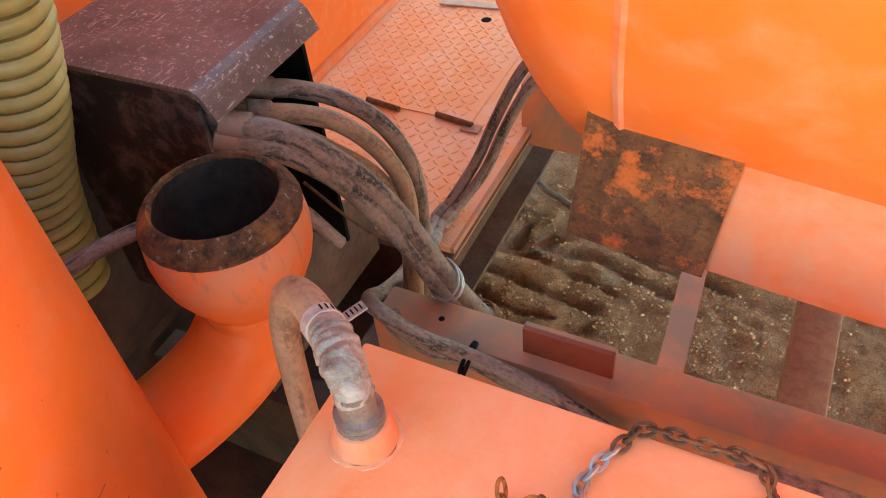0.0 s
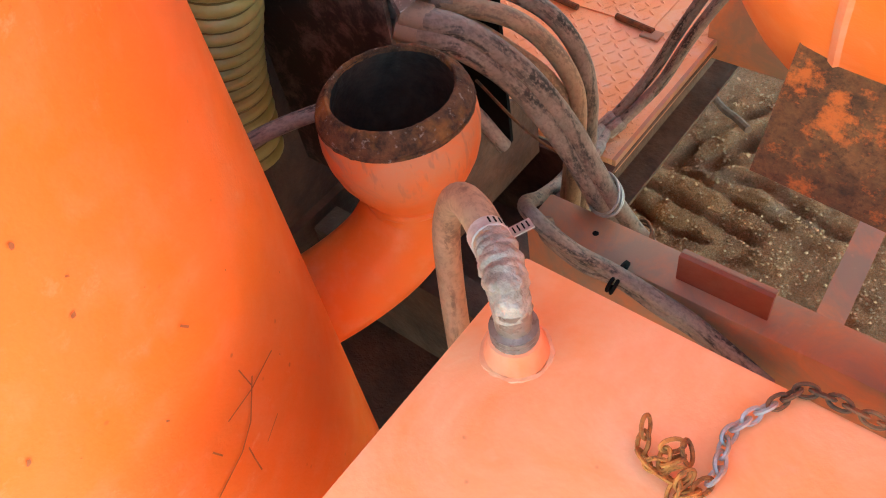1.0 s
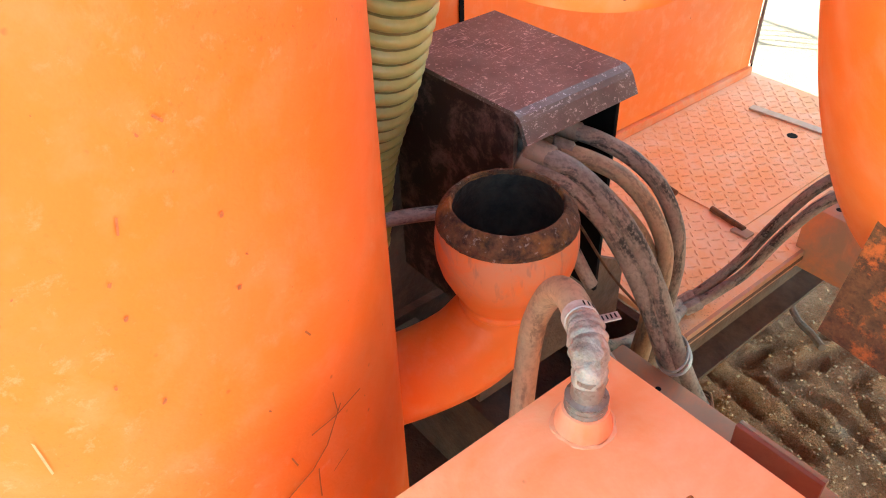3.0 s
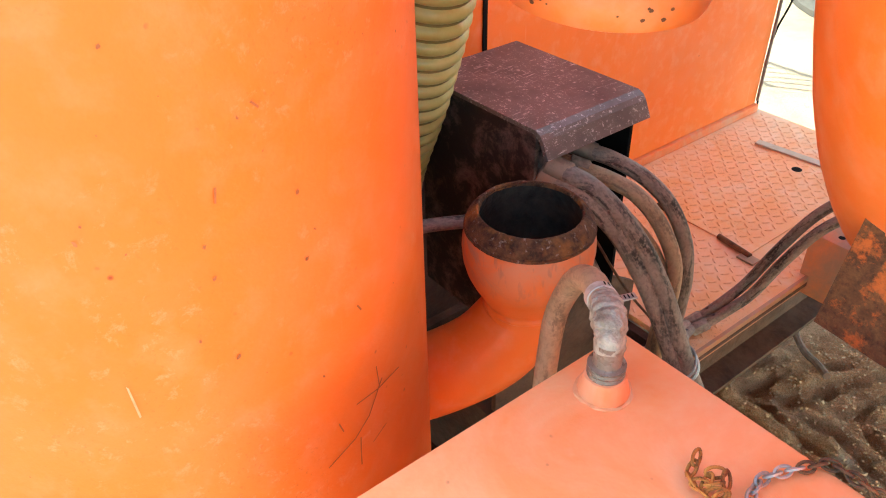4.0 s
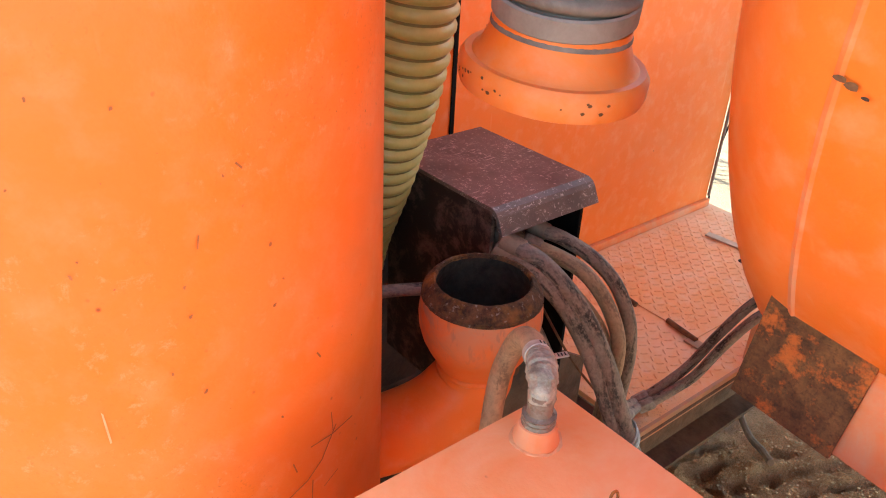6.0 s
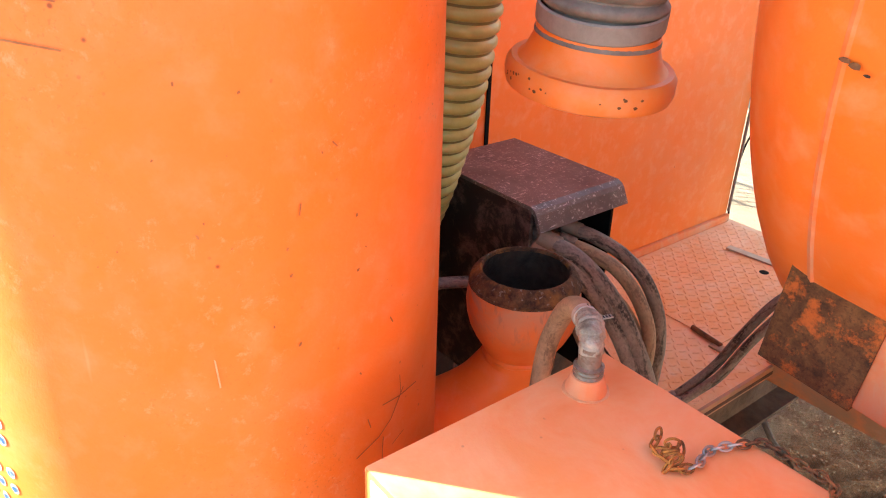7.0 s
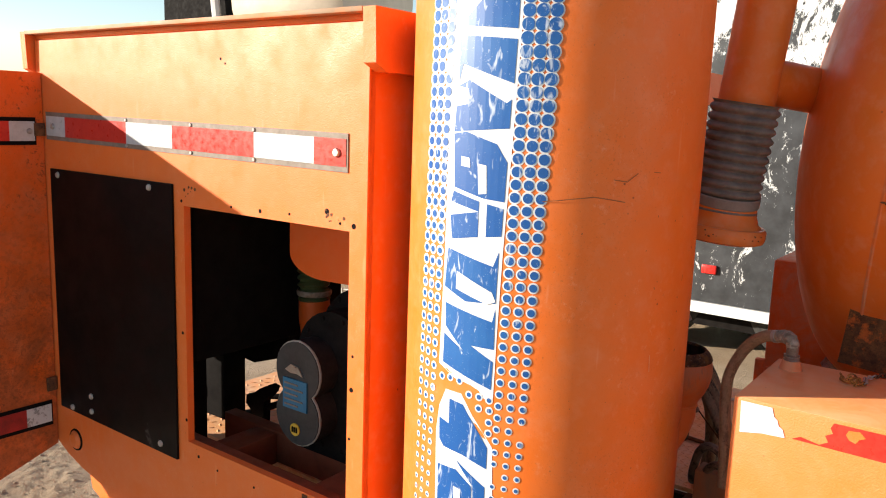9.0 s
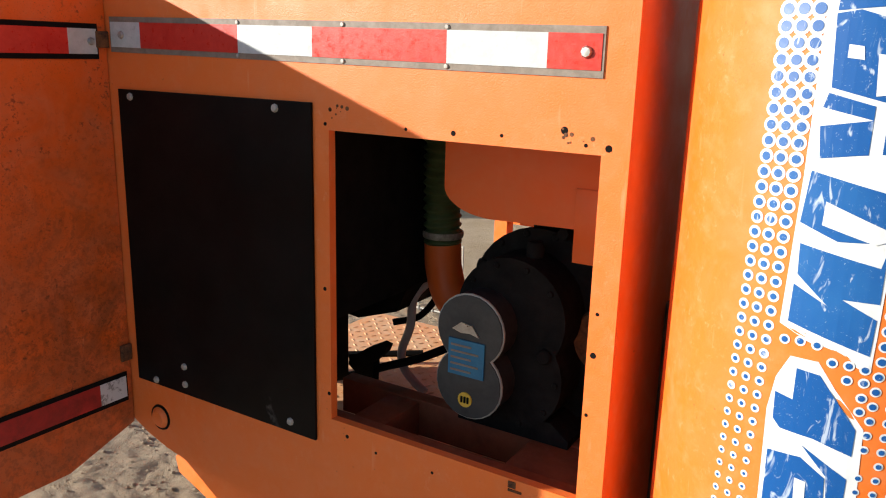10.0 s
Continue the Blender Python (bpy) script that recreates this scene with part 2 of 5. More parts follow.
RED_LENS = simple("red_lens", (0.55, 0.02, 0.02), (0.65, 0.04, 0.03), 60.0, 0.25)


def make_blue():
    m = Mat("blue_vinyl", 0.35)
    c = m.mix(m.ramp(m.noise(5.0, 4.0), 0.45, 0.75), (0.006, 0.080, 0.29), (0.020, 0.125, 0.35))
    s1 = m.ramp(m.noise(55.0, 3.0, 0.6, m.stretch(1.0, 1.0, 0.35), 1.2), 0.60, 0.68)
    c = m.mix(m.mul(s1, 0.7), c, (0.55, 0.60, 0.68))
    s2 = m.ramp(m.noise(150.0, 4.0, 0.7, None, 2.0), 0.63, 0.70)
    c = m.mix(m.mul(s2, 0.6), c, (0.50, 0.56, 0.66))
    m.color(c)
    return m.m


BLUE_VINYL = make_blue()


def make_sand():
    m = Mat("sandy_ground", 0.95, 0, 0.2)
    c = m.mix(m.ramp(m.noise(2.2, 6.0, 0.65), 0.35, 0.65), (0.50, 0.36, 0.235), (0.62, 0.475, 0.335))
    c = m.mix(m.ramp(m.noise(0.35, 5.0, 0.6), 0.48, 0.72, 0.0, 0.5), c, (0.68, 0.54, 0.40))
    c = m.mix(m.ramp(m.noise(14.0, 7.0, 0.75), 0.55, 0.68, 0.0, 0.45), c, (0.38, 0.255, 0.155))
    sep = m.t.nodes.new("ShaderNodeSeparateXYZ")
    m.link(m.co, sep.inputs[0])
    # browner ground under the drawbar: warm bounced light in the shade, put into colour
    warm_bounce = m.mul(m.ramp(sep.outputs["X"], -0.95, -0.60), m.ramp(sep.outputs["Y"], 3.1, 2.0))
    warm_bounce = m.mul(warm_bounce, m.mul(m.ramp(sep.outputs["Y"], 0.1, 0.6), m.ramp(sep.outputs["X"], 2.0, 1.2)))
    warm_bounce = m.mul(warm_bounce, m.ramp(m.noise(3.0, 5.0, 0.6), 0.20, 0.42))
    warm_brown = m.mix(m.ramp(m.noise(8.0, 5.0), 0.35, 0.65), (0.60, 0.232, 0.088), (0.76, 0.345, 0.155))
    c = m.mix(warm_bounce, c, warm_brown)
    # dark flecks add painted shade between the clods
    c = m.mix(m.mul(m.ramp(m.noise(26.0, 6.0, 0.75), 0.48, 0.62), m.mul(warm_bounce, 0.55)), c, (0.33, 0.120, 0.040))
    c = m.mix(m.mul(m.ramp(m.noise(210.0, 4.0, 0.7), 0.50, 0.60), m.ramp(warm_bounce, 0.0, 1.0, 0.15, 0.60)), c, (0.30, 0.125, 0.040))
    grain = m.cells(210.0)
    c = m.mix(m.ramp(grain.outputs["Distance"], 0.30, 0.14, 0.0, 0.55), c, (0.78, 0.55, 0.32))
    m.color(c)
    m.bump(m.noise(36.0, 12.0, 0.84), 1.0, 0.045)
    return m.m


SAND = make_sand()


def make_stone():
    m = Mat("pebble_stone", 0.9, 0, 0.25)
    isle = m.t.nodes.new("ShaderNodeNewGeometry").outputs["Random Per Island"]
    c = m.mix(isle, (0.36, 0.15, 0.055), (0.66, 0.37, 0.18))
    m.color(m.mix(m.ramp(m.noise(120.0, 3.0), 0.4, 0.7, 0.0, 0.4), c, (0.50, 0.30, 0.15)))
    return m.m


STONE = make_stone()


def make_grimy_white():
    """Flaking white panel with black grime showing through in blotches."""
    m = Mat("grimy_white_panel", 0.5)
    sep = m.t.nodes.new("ShaderNodeSeparateXYZ")
    m.link(m.co, sep.inputs[0])
    add = m.t.nodes.new("ShaderNodeMath")
    add.operation = "ADD"
    m.link(m.noise(8.0, 10.0, 0.82, m.stretch(1.0, 1.0, 0.5), 0.4), add.inputs[0])
    m.link(m.ramp(sep.outputs["Z"], 1.7, 2.9, -0.05, 0.16), add.inputs[1])
    a = m.ramp(add.outputs[0], 0.53, 0.55)
    dark = m.mix(m.ramp(m.noise(9.0, 5.0), 0.35, 0.7), (0.012, 0.013, 0.015), (0.040, 0.042, 0.047))
    m.color(m.mix(a, dark, (0.60, 0.60, 0.59)))
    return m.m


GRIMY = make_grimy_white()
WHITE_PAINT = simple("white_truck_paint", (0.58, 0.58, 0.56), (0.70, 0.70, 0.68), 4.0, 0.4)
BEIGE = simple("beige_drum_paint", (0.45, 0.37, 0.28), (0.55, 0.47, 0.37), 6.0, 0.55)


# ---- mesh helpers ----
def thing(name, label, category, place=(0, 0, 0), group="", kind=""):
    ob = new(name)
    ob.location = place
    ob.empty_display_size = 0.05
    return tagged(ob, label, category, group, kind)


def shade(me, smooth, sharp=35):
    if smooth:
        me.polygons.foreach_set("use_smooth", [True] * len(me.polygons))
        me.set_sharp_from_angle(angle=radians(sharp))


def part(name, bm, material, parent, label="", smooth=True, kind=""):
    """Links bm, given in world metres, as one mesh under parent."""
    me = bpy.data.meshes.new(name)
    bmesh.ops.recalc_face_normals(bm, faces=bm.faces[:])
    bm.to_mesh(me)
    bm.free()
    me.materials.append(material)
    shade(me, smooth)
    ob = new(name, me)
    if parent is not None:
        ob.parent = parent
        at = Vector((0, 0, 0))
        p = parent
        while p is not None:
            at += p.location
            p = p.parent
        me.transform(Matrix.Translation(-at))
    return tagged(ob, label, "", "", kind)


def solo(name, bm, material, label, category, smooth=True, kind="", group=""):
    return tagged(part(name, bm, material, None, "", smooth), label, category, group, kind)


def box(bm, lo, hi, bevel=0.0, m=None):
    geo = bmesh.ops.create_cube(bm, size=1.0)["verts"]
    c = [(a + b) / 2 for a, b in zip(lo, hi)]
    s = [b - a for a, b in zip(lo, hi)]
    mat = Matrix.Translation(c) @ Matrix.Diagonal((*s, 1))
    bmesh.ops.transform(bm, matrix=(m @ mat) if m else mat, verts=geo)
    if bevel:
        edges = {e for v in geo for e in v.link_edges}
        bmesh.ops.bevel(bm, geom=list(edges), offset=bevel, segments=2, affect="EDGES", profile=0.5)
    return bm


def boxes(*items, bevel=0.0):
    bm = bmesh.new()
    for lo, hi in items:
        box(bm, lo, hi, bevel)
    return bm


def lathe(profile, m=None, segs=48, bm=None, wobble=0.0):
    """Revolves (radius, height) pairs about the local z axis, placed by m."""
    bm = bm or bmesh.new()
    m = m or Matrix()
    rings = []
    for k, (r, z) in enumerate(profile):
        if r < 1e-6:
            rings.append([bm.verts.new(m @ Vector((0, 0, z)))])
        else:
            ring = []
            for i in range(segs):
                a = 2 * math.pi * i / segs
                w = 1 + wobble * noise.noise(Vector((math.cos(a) * 2.2 + k * 0.7, math.sin(a) * 2.2, z * 25)))
                ring.append(bm.verts.new(m @ Vector((r * w * math.cos(a), r * w * math.sin(a), z))))
            rings.append(ring)
    for a, b in zip(rings, rings[1:]):
        n = max(len(a), len(b))
        for i in range(n):
            j = (i + 1) % n
            q = [a[i % len(a)], a[j % len(a)], b[j % len(b)], b[i % len(b)]]
            uniq = list(dict.fromkeys(q))
            if len(uniq) >= 3:
                bm.faces.new(uniq)
    return bm


def roughen(bm, amp, scale, seed=0.0):
    """Pushes every vertex a little, for crusts and caked dirt."""
    for v in bm.verts:
        v.co += amp * noise.noise_vector(v.co * scale + Vector((seed, seed, seed)))
    return bm


def smooth_path(points, n=12):
    """Catmull-Rom curve through points."""
    p = [Vector(q) for q in points]
    p = [2 * p[0] - p[1]] + p + [2 * p[-1] - p[-2]]
    out = []
    for i in range(1, len(p) - 2):
        for k in range(n):
            t = k / n
            a, b, c, d = p[i - 1], p[i], p[i + 1], p[i + 2]
            out.append(0.5 * ((2 * b) + (c - a) * t + (2 * a - 5 * b + 4 * c - d) * t * t + (3 * b - a - 3 * c + d) * t ** 3))
    return out + [p[-2]]


def tube(points, r, segs=14, n=12, bm=None, ribs=None, caps=True):
    """A round tube along a curve; r may be a function of the length gone."""
    bm = bm or bmesh.new()
    path = smooth_path(points, n)
    if ribs:
        pitch, sub = ribs
        total = sum((b - a).length for a, b in zip(path, path[1:]))
        cnt = max(8, int(total / pitch * sub))
        lens = [0.0]
        for a, b in zip(path, path[1:]):
            lens.append(lens[-1] + (b - a).length)
        fine, k = [], 0
        for i in range(cnt + 1):
            s = total * i / cnt
            while k < len(lens) - 2 and lens[k + 1] < s:
                k += 1
            f = (s - lens[k]) / max(1e-9, lens[k + 1] - lens[k])
            fine.append(path[k].lerp(path[k + 1], f))
        path = fine
    side = Vector((0, 0, 1)).cross(path[1] - path[0])
    if side.length < 1e-3:
        side = Vector((1, 0, 0))
    gone, rings, run = 0.0, [], []
    for i, q in enumerate(path):
        run.append(gone)
        d = (path[min(i + 1, len(path) - 1)] - path[max(i - 1, 0)]).normalized()
        side = (side - d * side.dot(d)).normalized()
        up = d.cross(side)
        rad = r(gone) if callable(r) else r
        rings.append([bm.verts.new(q + (side * math.cos(a) + up * math.sin(a)) * rad) for a in (2 * math.pi * k / segs for k in range(segs))])
        if i + 1 < len(path):
            gone += (path[i + 1] - q).length
    uv = bm.loops.layers.uv.verify()
    for k, (a, b) in enumerate(zip(rings, rings[1:])):
        for i in range(segs):
            j = (i + 1) % segs
            f = bm.faces.new((a[i], a[j], b[j], b[i]))
            for loop, at in zip(f.loops, ((i, run[k]), (i + 1, run[k]), (i + 1, run[k + 1]), (i, run[k + 1]))):
                loop[uv].uv = (at[0] / segs, at[1])
    if caps:
        bm.faces.new(rings[0])
        bm.faces.new(rings[-1][::-1])
    return bm


def prism(outline, axis, lo, hi, bm=None):
    """Extrudes a 2D outline along x, y or z, from lo to hi."""
    bm = bm or bmesh.new()

    def at(u, v, w):
        return {"x": (w, u, v), "y": (u, w, v), "z": (u, v, w)}[axis]

    a = [bm.verts.new(at(u, v, lo)) for u, v in outline]
    b = [bm.verts.new(at(u, v, hi)) for u, v in outline]
    bm.faces.new(a)
    bm.faces.new(b[::-1])
    for i in range(len(a)):
        j = (i + 1) % len(a)
        bm.faces.new((a[i], b[i], b[j], a[j]))
    return bm


def aim(a, b):
    """A matrix whose z axis runs from a to b, with its origin at a."""
    d = Vector(b) - Vector(a)
    return Matrix.Translation(a) @ d.to_track_quat("Z", "Y").to_matrix().to_4x4()


def rod(a, b, r, segs=16, bm=None):
    length = (Vector(b) - Vector(a)).length
    return lathe([(0, 0), (r, 0), (r, length), (0, length)], aim(a, b), segs, bm)


def bolt(parent, at, normal, r=0.006, material=None, name="bolt"):
    part(name, lathe([(0, 0.6 * r), (0.75 * r, 0.55 * r), (r, 0.2 * r), (r, -0.3 * r)], aim(at, Vector(at) + Vector(normal)), 8), material or STEEL, parent)


# ---- ground ----
def ground_height(x, y):
    rough = 0.35 if x < -1.3 else (1.0 if x > -0.9 else 0.35 + 0.65 * (x + 1.3) / 0.4)
    h = 0.010 * noise.noise(Vector((x * 2.1, y * 2.1, 0.3))) + 0.006 * noise.noise(Vector((x * 7, y * 7, 1.7)))
    fine = max(0.0, min(1.0, 4.0 * min(x + 3.65, 1.05 - x, y + 0.85, 3.05 - y)))
    h += fine * rough * 0.015 * noise.noise(Vector((x * 12, y * 12, 4.2)))
    h += fine * (0.30 + 0.70 * rough) * (0.013 * noise.noise(Vector((x * 26, y * 26, 7.7))) + 0.009 * noise.noise(Vector((x * 60, y * 60, 2.7))))
    # a tyre mark whose chevron lugs run askew under the drawbar
    s, v = (x + 0.49) * 0.86 + (y - 1.615) * 0.51, (y - 1.615) * 0.86 - (x + 0.49) * 0.51
    u = v / 0.30
    if abs(u) < 1.0 and -0.7 < s < 2.6:
        ph = (s - 1.2 * abs(v) + 0.055 * noise.noise(Vector((x * 6, y * 6, 9)))) / 0.122
        f = ph - math.floor(ph)
        groove = max(0.0, 1.0 - abs(f - 0.5) / 0.27) ** 0.7 * (0.60 + 1.0 * noise.noise(Vector((x * 9, y * 9, 3))))
        h += (0.022 - 0.060 * groove) * (1 - u ** 4) * max(0.25, min(1.0, abs(v) / 0.03))
    return h


def graded(lo, hi, step, far):
    mid = [lo + i * step for i in range(int((hi - lo) / step) + 1)]
    out, d, v = [], step, mid[-1]
    while v < far:
        d *= 1.35
        v += d
        out.append(v)
    back, d, v = [], step, mid[0]
    while v > -far:
        d *= 1.35
        v -= d
        back.append(v)
    return back[::-1] + mid + out


def make_ground():
    xs, ys = graded(-3.6, 1.0, 0.014, 2500), graded(-0.8, 3.0, 0.014, 2500)
    verts = []
    for y in ys:
        for x in xs:
            near = -6 < x < 5 and -5 < y < 7
            h = ground_height(x, y) if near else 0.25 * noise.noise(Vector((x * 0.05, y * 0.05, 0)))
            verts.append((x, y, h))
    w = len(xs)
    faces = [(j * w + i, j * w + i + 1, (j + 1) * w + i + 1, (j + 1) * w + i) for j in range(len(ys) - 1) for i in range(w - 1)]
    me = bpy.data.meshes.new("ground")
    me.from_pydata(verts, [], faces)
    me.materials.append(SAND)
    shade(me, True, 180)
    tagged(new("ground", me), "sandy gravel yard ground with tyre tracks", "ground", "", "structure")


def scatter(seed, count, xs, ys, size, power, grow, flat):
    """Small many-sided lumps strewn over the ground; returns their mesh."""
    rng = random.Random(seed)
    verts, faces = [], []
    q = [(1, 0, 0), (0.3, 0.9, 0.1), (-0.8, 0.5, 0), (-0.7, -0.6, 0.1), (0.4, -0.9, 0), (0.1, 0, 0.75), (0, 0.1, -0.6)]
    for _ in range(count):
        x, y = rng.uniform(*xs), rng.uniform(*ys)
        r = size * (1 + rng.random() ** power * grow)
        h = ground_height(x, y)
        base = len(verts)
        a = rng.uniform(0, 6.28)
        for px, py, pz in q:
            j = rng.uniform(0.7, 1.3)
            verts.append((x + r * j * (px * math.cos(a) - py * math.sin(a)), y + r * j * (px * math.sin(a) + py * math.cos(a)), h + r * flat * (0.25 + pz * j)))
        for i in range(5):
            n = (i + 1) % 5
            faces += [(base + i, base + n, base + 5), (base + n, base + i, base + 6)]
    me = bpy.data.meshes.new("gravel")
    me.from_pydata(verts, [], faces)
    return me


def make_pebbles():
    me = scatter(5, 40000, (-0.80, 0.25), (0.95, 2.3), 0.0011, 7, 3.8, 1.0)
    me.materials.append(STONE)
    tagged(new("gravel", me), "loose pebbles scattered over the brown-tinted, tyre-marked ground", "gravel", "", "stuff")
    me = scatter(6, 9000, (-3.6, -1.2), (-0.9, 2.6), 0.0025, 5, 4.0, 0.7)
    me.materials.append(SAND)
    tagged(new("sand_clods", me), "dry sandy clods strewn over the yard", "clods", "", "stuff")


make_ground()
make_pebbles()

# ---- filter canister with its decal ----
CX, CY, CR = -0.576, 0.098, 0.255
canister = thing("filter_canister", "tall scratched orange filter canister with a blue and white decal", "canister", (CX, CY, 0.60))
part("shell", lathe([(0, 0.60), (CR - 0.012, 0.60), (CR, 0.612), (CR, 2.085), (CR + 0.012, 2.09), (CR + 0.012, 2.115), (0.20, 2.15), (0, 2.165)],
                    Matrix.Translation((CX, CY, 0)), 128), ORANGE_CAN, canister)
part("foot_skirt", lathe([(0.16, 0.45), (0.16, 0.60), (0, 0.60)], Matrix.Translation((CX, CY, 0)), 40), ORANGE_FRAME, canister)


def on_can(phi, z, lift=0.0006):
    a = radians(phi)
    return Vector((CX + (CR + lift) * math.cos(a), CY + (CR + lift) * math.sin(a), z))


DEG = CR * math.pi / 180


def can_patch(bm, outline, lift):
    """A flat outline in (phi, z) wrapped on the canister in narrow strips."""
    lo, hi = min(p for p, _ in outline), max(p for p, _ in outline)
    cuts = max(1, int((hi - lo) / 3.0))
    for k in range(cuts):
        a, b = lo + (hi - lo) * k / cuts, lo + (hi - lo) * (k + 1) / cuts
        poly = outline
        for side, lim in ((1, a), (-1, b)):
            out = []
            for p, q in zip(poly, poly[1:] + poly[:1]):
                ip, iq = (p[0] - lim) * side >= -1e-9, (q[0] - lim) * side >= -1e-9
                if ip:
                    out.append(p)
                if ip != iq:
                    f = (lim - p[0]) / (q[0] - p[0])
                    out.append((lim, p[1] + f * (q[1] - p[1])))
            poly = out
            if len(poly) < 3:
                break
        if len(poly) >= 3:
            clean = [p for i, p in enumerate(poly) if (abs(p[0] - poly[i - 1][0]) + abs(p[1] - poly[i - 1][1])) > 1e-6]
            if len(clean) >= 3:
                bm.faces.new([bm.verts.new(on_can(p, z, lift)) for p, z in clean])


def strip_patch(bm, rows, lift):
    """A ribbon given as (z, phi from, phi to), wrapped on the canister."""
    last = None
    for z, a, b in rows:
        n = 9
        cur = [bm.verts.new(on_can(a + (b - a) * i / (n - 1), z, lift)) for i in range(n)]
        if last:
            for i in range(n - 1):
                bm.faces.new((last[i], last[i + 1], cur[i + 1], cur[i]))
        last = cur


def make_decal():
    # white backing with ragged ends
    bm = bmesh.new()
    strip_patch(bm, [(2.02, -98.6, -72.6), (1.72, -100.5, -74.2), (1.57, -101.6, -75.5), (1.40, -101.7, -77.1), (1.26, -102.5, -77.9), (1.212, -102.8, -78.0), (1.196, -95.0, -78.1), (1.172, -81.0, -78.2)], 0.0007)
    strip_patch(bm, [(1.172, -98.6, -91.2), (1.14, -101.8, -86.0), (1.094, -103.2, -77.6), (1.00, -102.6, -76.6), (0.90, -102.0, -77.0), (0.72, -102.0, -77.5)], 0.0007)
    part("decal_backing", bm, WHITE_VINYL, canister, "white vinyl decal backing", False)
    # plain slanted blue blocks with pointed gaps

    def block(outline, name="decal_block", material=BLUE_VINYL, lift=0.0013):
        bm = bmesh.new()
        can_patch(bm, outline, lift)
        bmesh.ops.remove_doubles(bm, verts=bm.verts[:], dist=0.0001)
        part(name, bm, material, canister, "scratched blue slanted decal block" if material is BLUE_VINYL else "", False)

    block([(-96.0, 2.00), (-73.8, 1.99), (-74.6, 1.885), (-94.0, 1.905), (-97.0, 1.88)])
    block([(-97.0, 1.872), (-80.0, 1.868), (-74.8, 1.855), (-75.3, 1.745), (-97.4, 1.752), (-86.0, 1.80)])
    block([(-97.5, 1.738), (-75.3, 1.730), (-75.8, 1.666), (-95.7, 1.695), (-97.5, 1.666)])
    block([(-97.4, 1.662), (-92.7, 1.671), (-78.1, 1.637), (-76.4, 1.643), (-76.7, 1.600), (-98.8, 1.592), (-98.3, 1.631), (-92.7, 1.635), (-93.0, 1.658)])
    block([(-98.9, 1.589), (-93.3, 1.593), (-81.0, 1.576), (-76.9, 1.549), (-77.3, 1.489), (-85.2, 1.492), (-97.8, 1.506)])
    block([(-98.2, 1.500), (-86.9, 1.487), (-77.5, 1.479), (-77.8, 1.436), (-89.0, 1.430), (-98.3, 1.423), (-99.3, 1.461), (-86.8, 1.471), (-99.2, 1.483)])
    block([(-99.8, 1.408), (-80.4, 1.388), (-78.4, 1.412), (-78.8, 1.330), (-90.9, 1.326), (-101.0, 1.344)])
    block([(-100.2, 1.318), (-79.8, 1.300), (-78.7, 1.323), (-78.7, 1.256), (-87.8, 1.256), (-78.8, 1.236), (-79.1, 1.190), (-100.6, 1.217), (-100.4, 1.266), (-91.1, 1.245), (-99.8, 1.279)])
    block([(-96.5, 1.158), (-90.3, 1.155), (-79.5, 1.092), (-79.5, 1.056), (-89.6, 1.069), (-98.8, 1.072), (-101.1, 1.083), (-101.4, 1.120), (-96.4, 1.115)])
    block([(-101.4, 1.038), (-92.3, 1.040), (-85.3, 1.019), (-84.0, 0.930), (-100.8, 0.905)])
    block([(-92.4, 1.057), (-79.8, 1.024), (-79.8, 0.935), (-82.5, 0.930), (-85.1, 1.022)])
    for slit in ([(-95.1, 1.373), (-80.3, 1.347), (-78.8, 1.333), (-81.9, 1.327), (-95.3, 1.344)], [(-88.0, 1.545), (-84.5, 1.543), (-84.0, 1.500), (-87.2, 1.498)], [(-95.0, 1.555), (-91.5, 1.553), (-91.0, 1.538), (-95.0, 1.540)],
                 [(-93.0, 1.010), (-90.0, 1.008), (-89.0, 0.940), (-92.0, 0.935)], [(-90.0, 1.84), (-80.0, 1.83), (-80.5, 1.815), (-89.0, 1.80)]):
        block(slit, "decal_slit", WHITE_VINYL, 0.0019)
    # rows of dots, white rims with blue centres, shrinking downward
    rims, cores = bmesh.new(), bmesh.new()
    pitch = 0.01953

    def disc(bm, phi, z, r, lift):
        n = 16
        bm.faces.new([bm.verts.new(on_can(phi + r * math.cos(2 * math.pi * i / n) / DEG, z + r * math.sin(2 * math.pi * i / n), lift)) for i in range(n)])

    for row in range(66):
        z = 2.005 - row * pitch
        if z < 0.80:
            break
        lean = -7.0 * (1.69 - z)
        for col, phi in enumerate((-72.4, -67.9, -63.5, -102.4, -106.7, -111.0)):
            left = col > 2
            if (col == 2 and 1.125 < z < 1.145) or (col == 0 and 1.03 < z < 1.05):
                continue
            blue = (0.0028 + 0.0097 * max(0.0, z - 1.0)) * (0.80 if left else 1.0)
            white = min(0.0118, 0.0050 + 0.0105 * max(0.0, z - 1.0))
            disc(rims, phi + lean, z, white, 0.0007 + 0.00004 * ((row + col) % 4))
            disc(cores, phi + lean, z, min(0.0096, blue), 0.0014)
    for phi, z in ((-100.8, 1.192), (-96.6, 1.194), (-92.2, 1.193), (-87.8, 1.174), (-83.6, 1.174), (-79.6, 1.172), (-83.6, 1.155), (-79.4, 1.155), (-79.4, 1.135), (-79.4, 1.117)):
        disc(rims, phi, z, 0.0066, 0.0009)
        disc(cores, phi, z, 0.0040, 0.0014)
    part("decal_dot_rims", rims, WHITE_VINYL, canister, "white rims of the decal dots", False, "stuff")
    part("decal_dots", cores, BLUE_VINYL, canister, "blue decal dots", False, "stuff")
    # scratches and paint chips
    bm = bmesh.new()

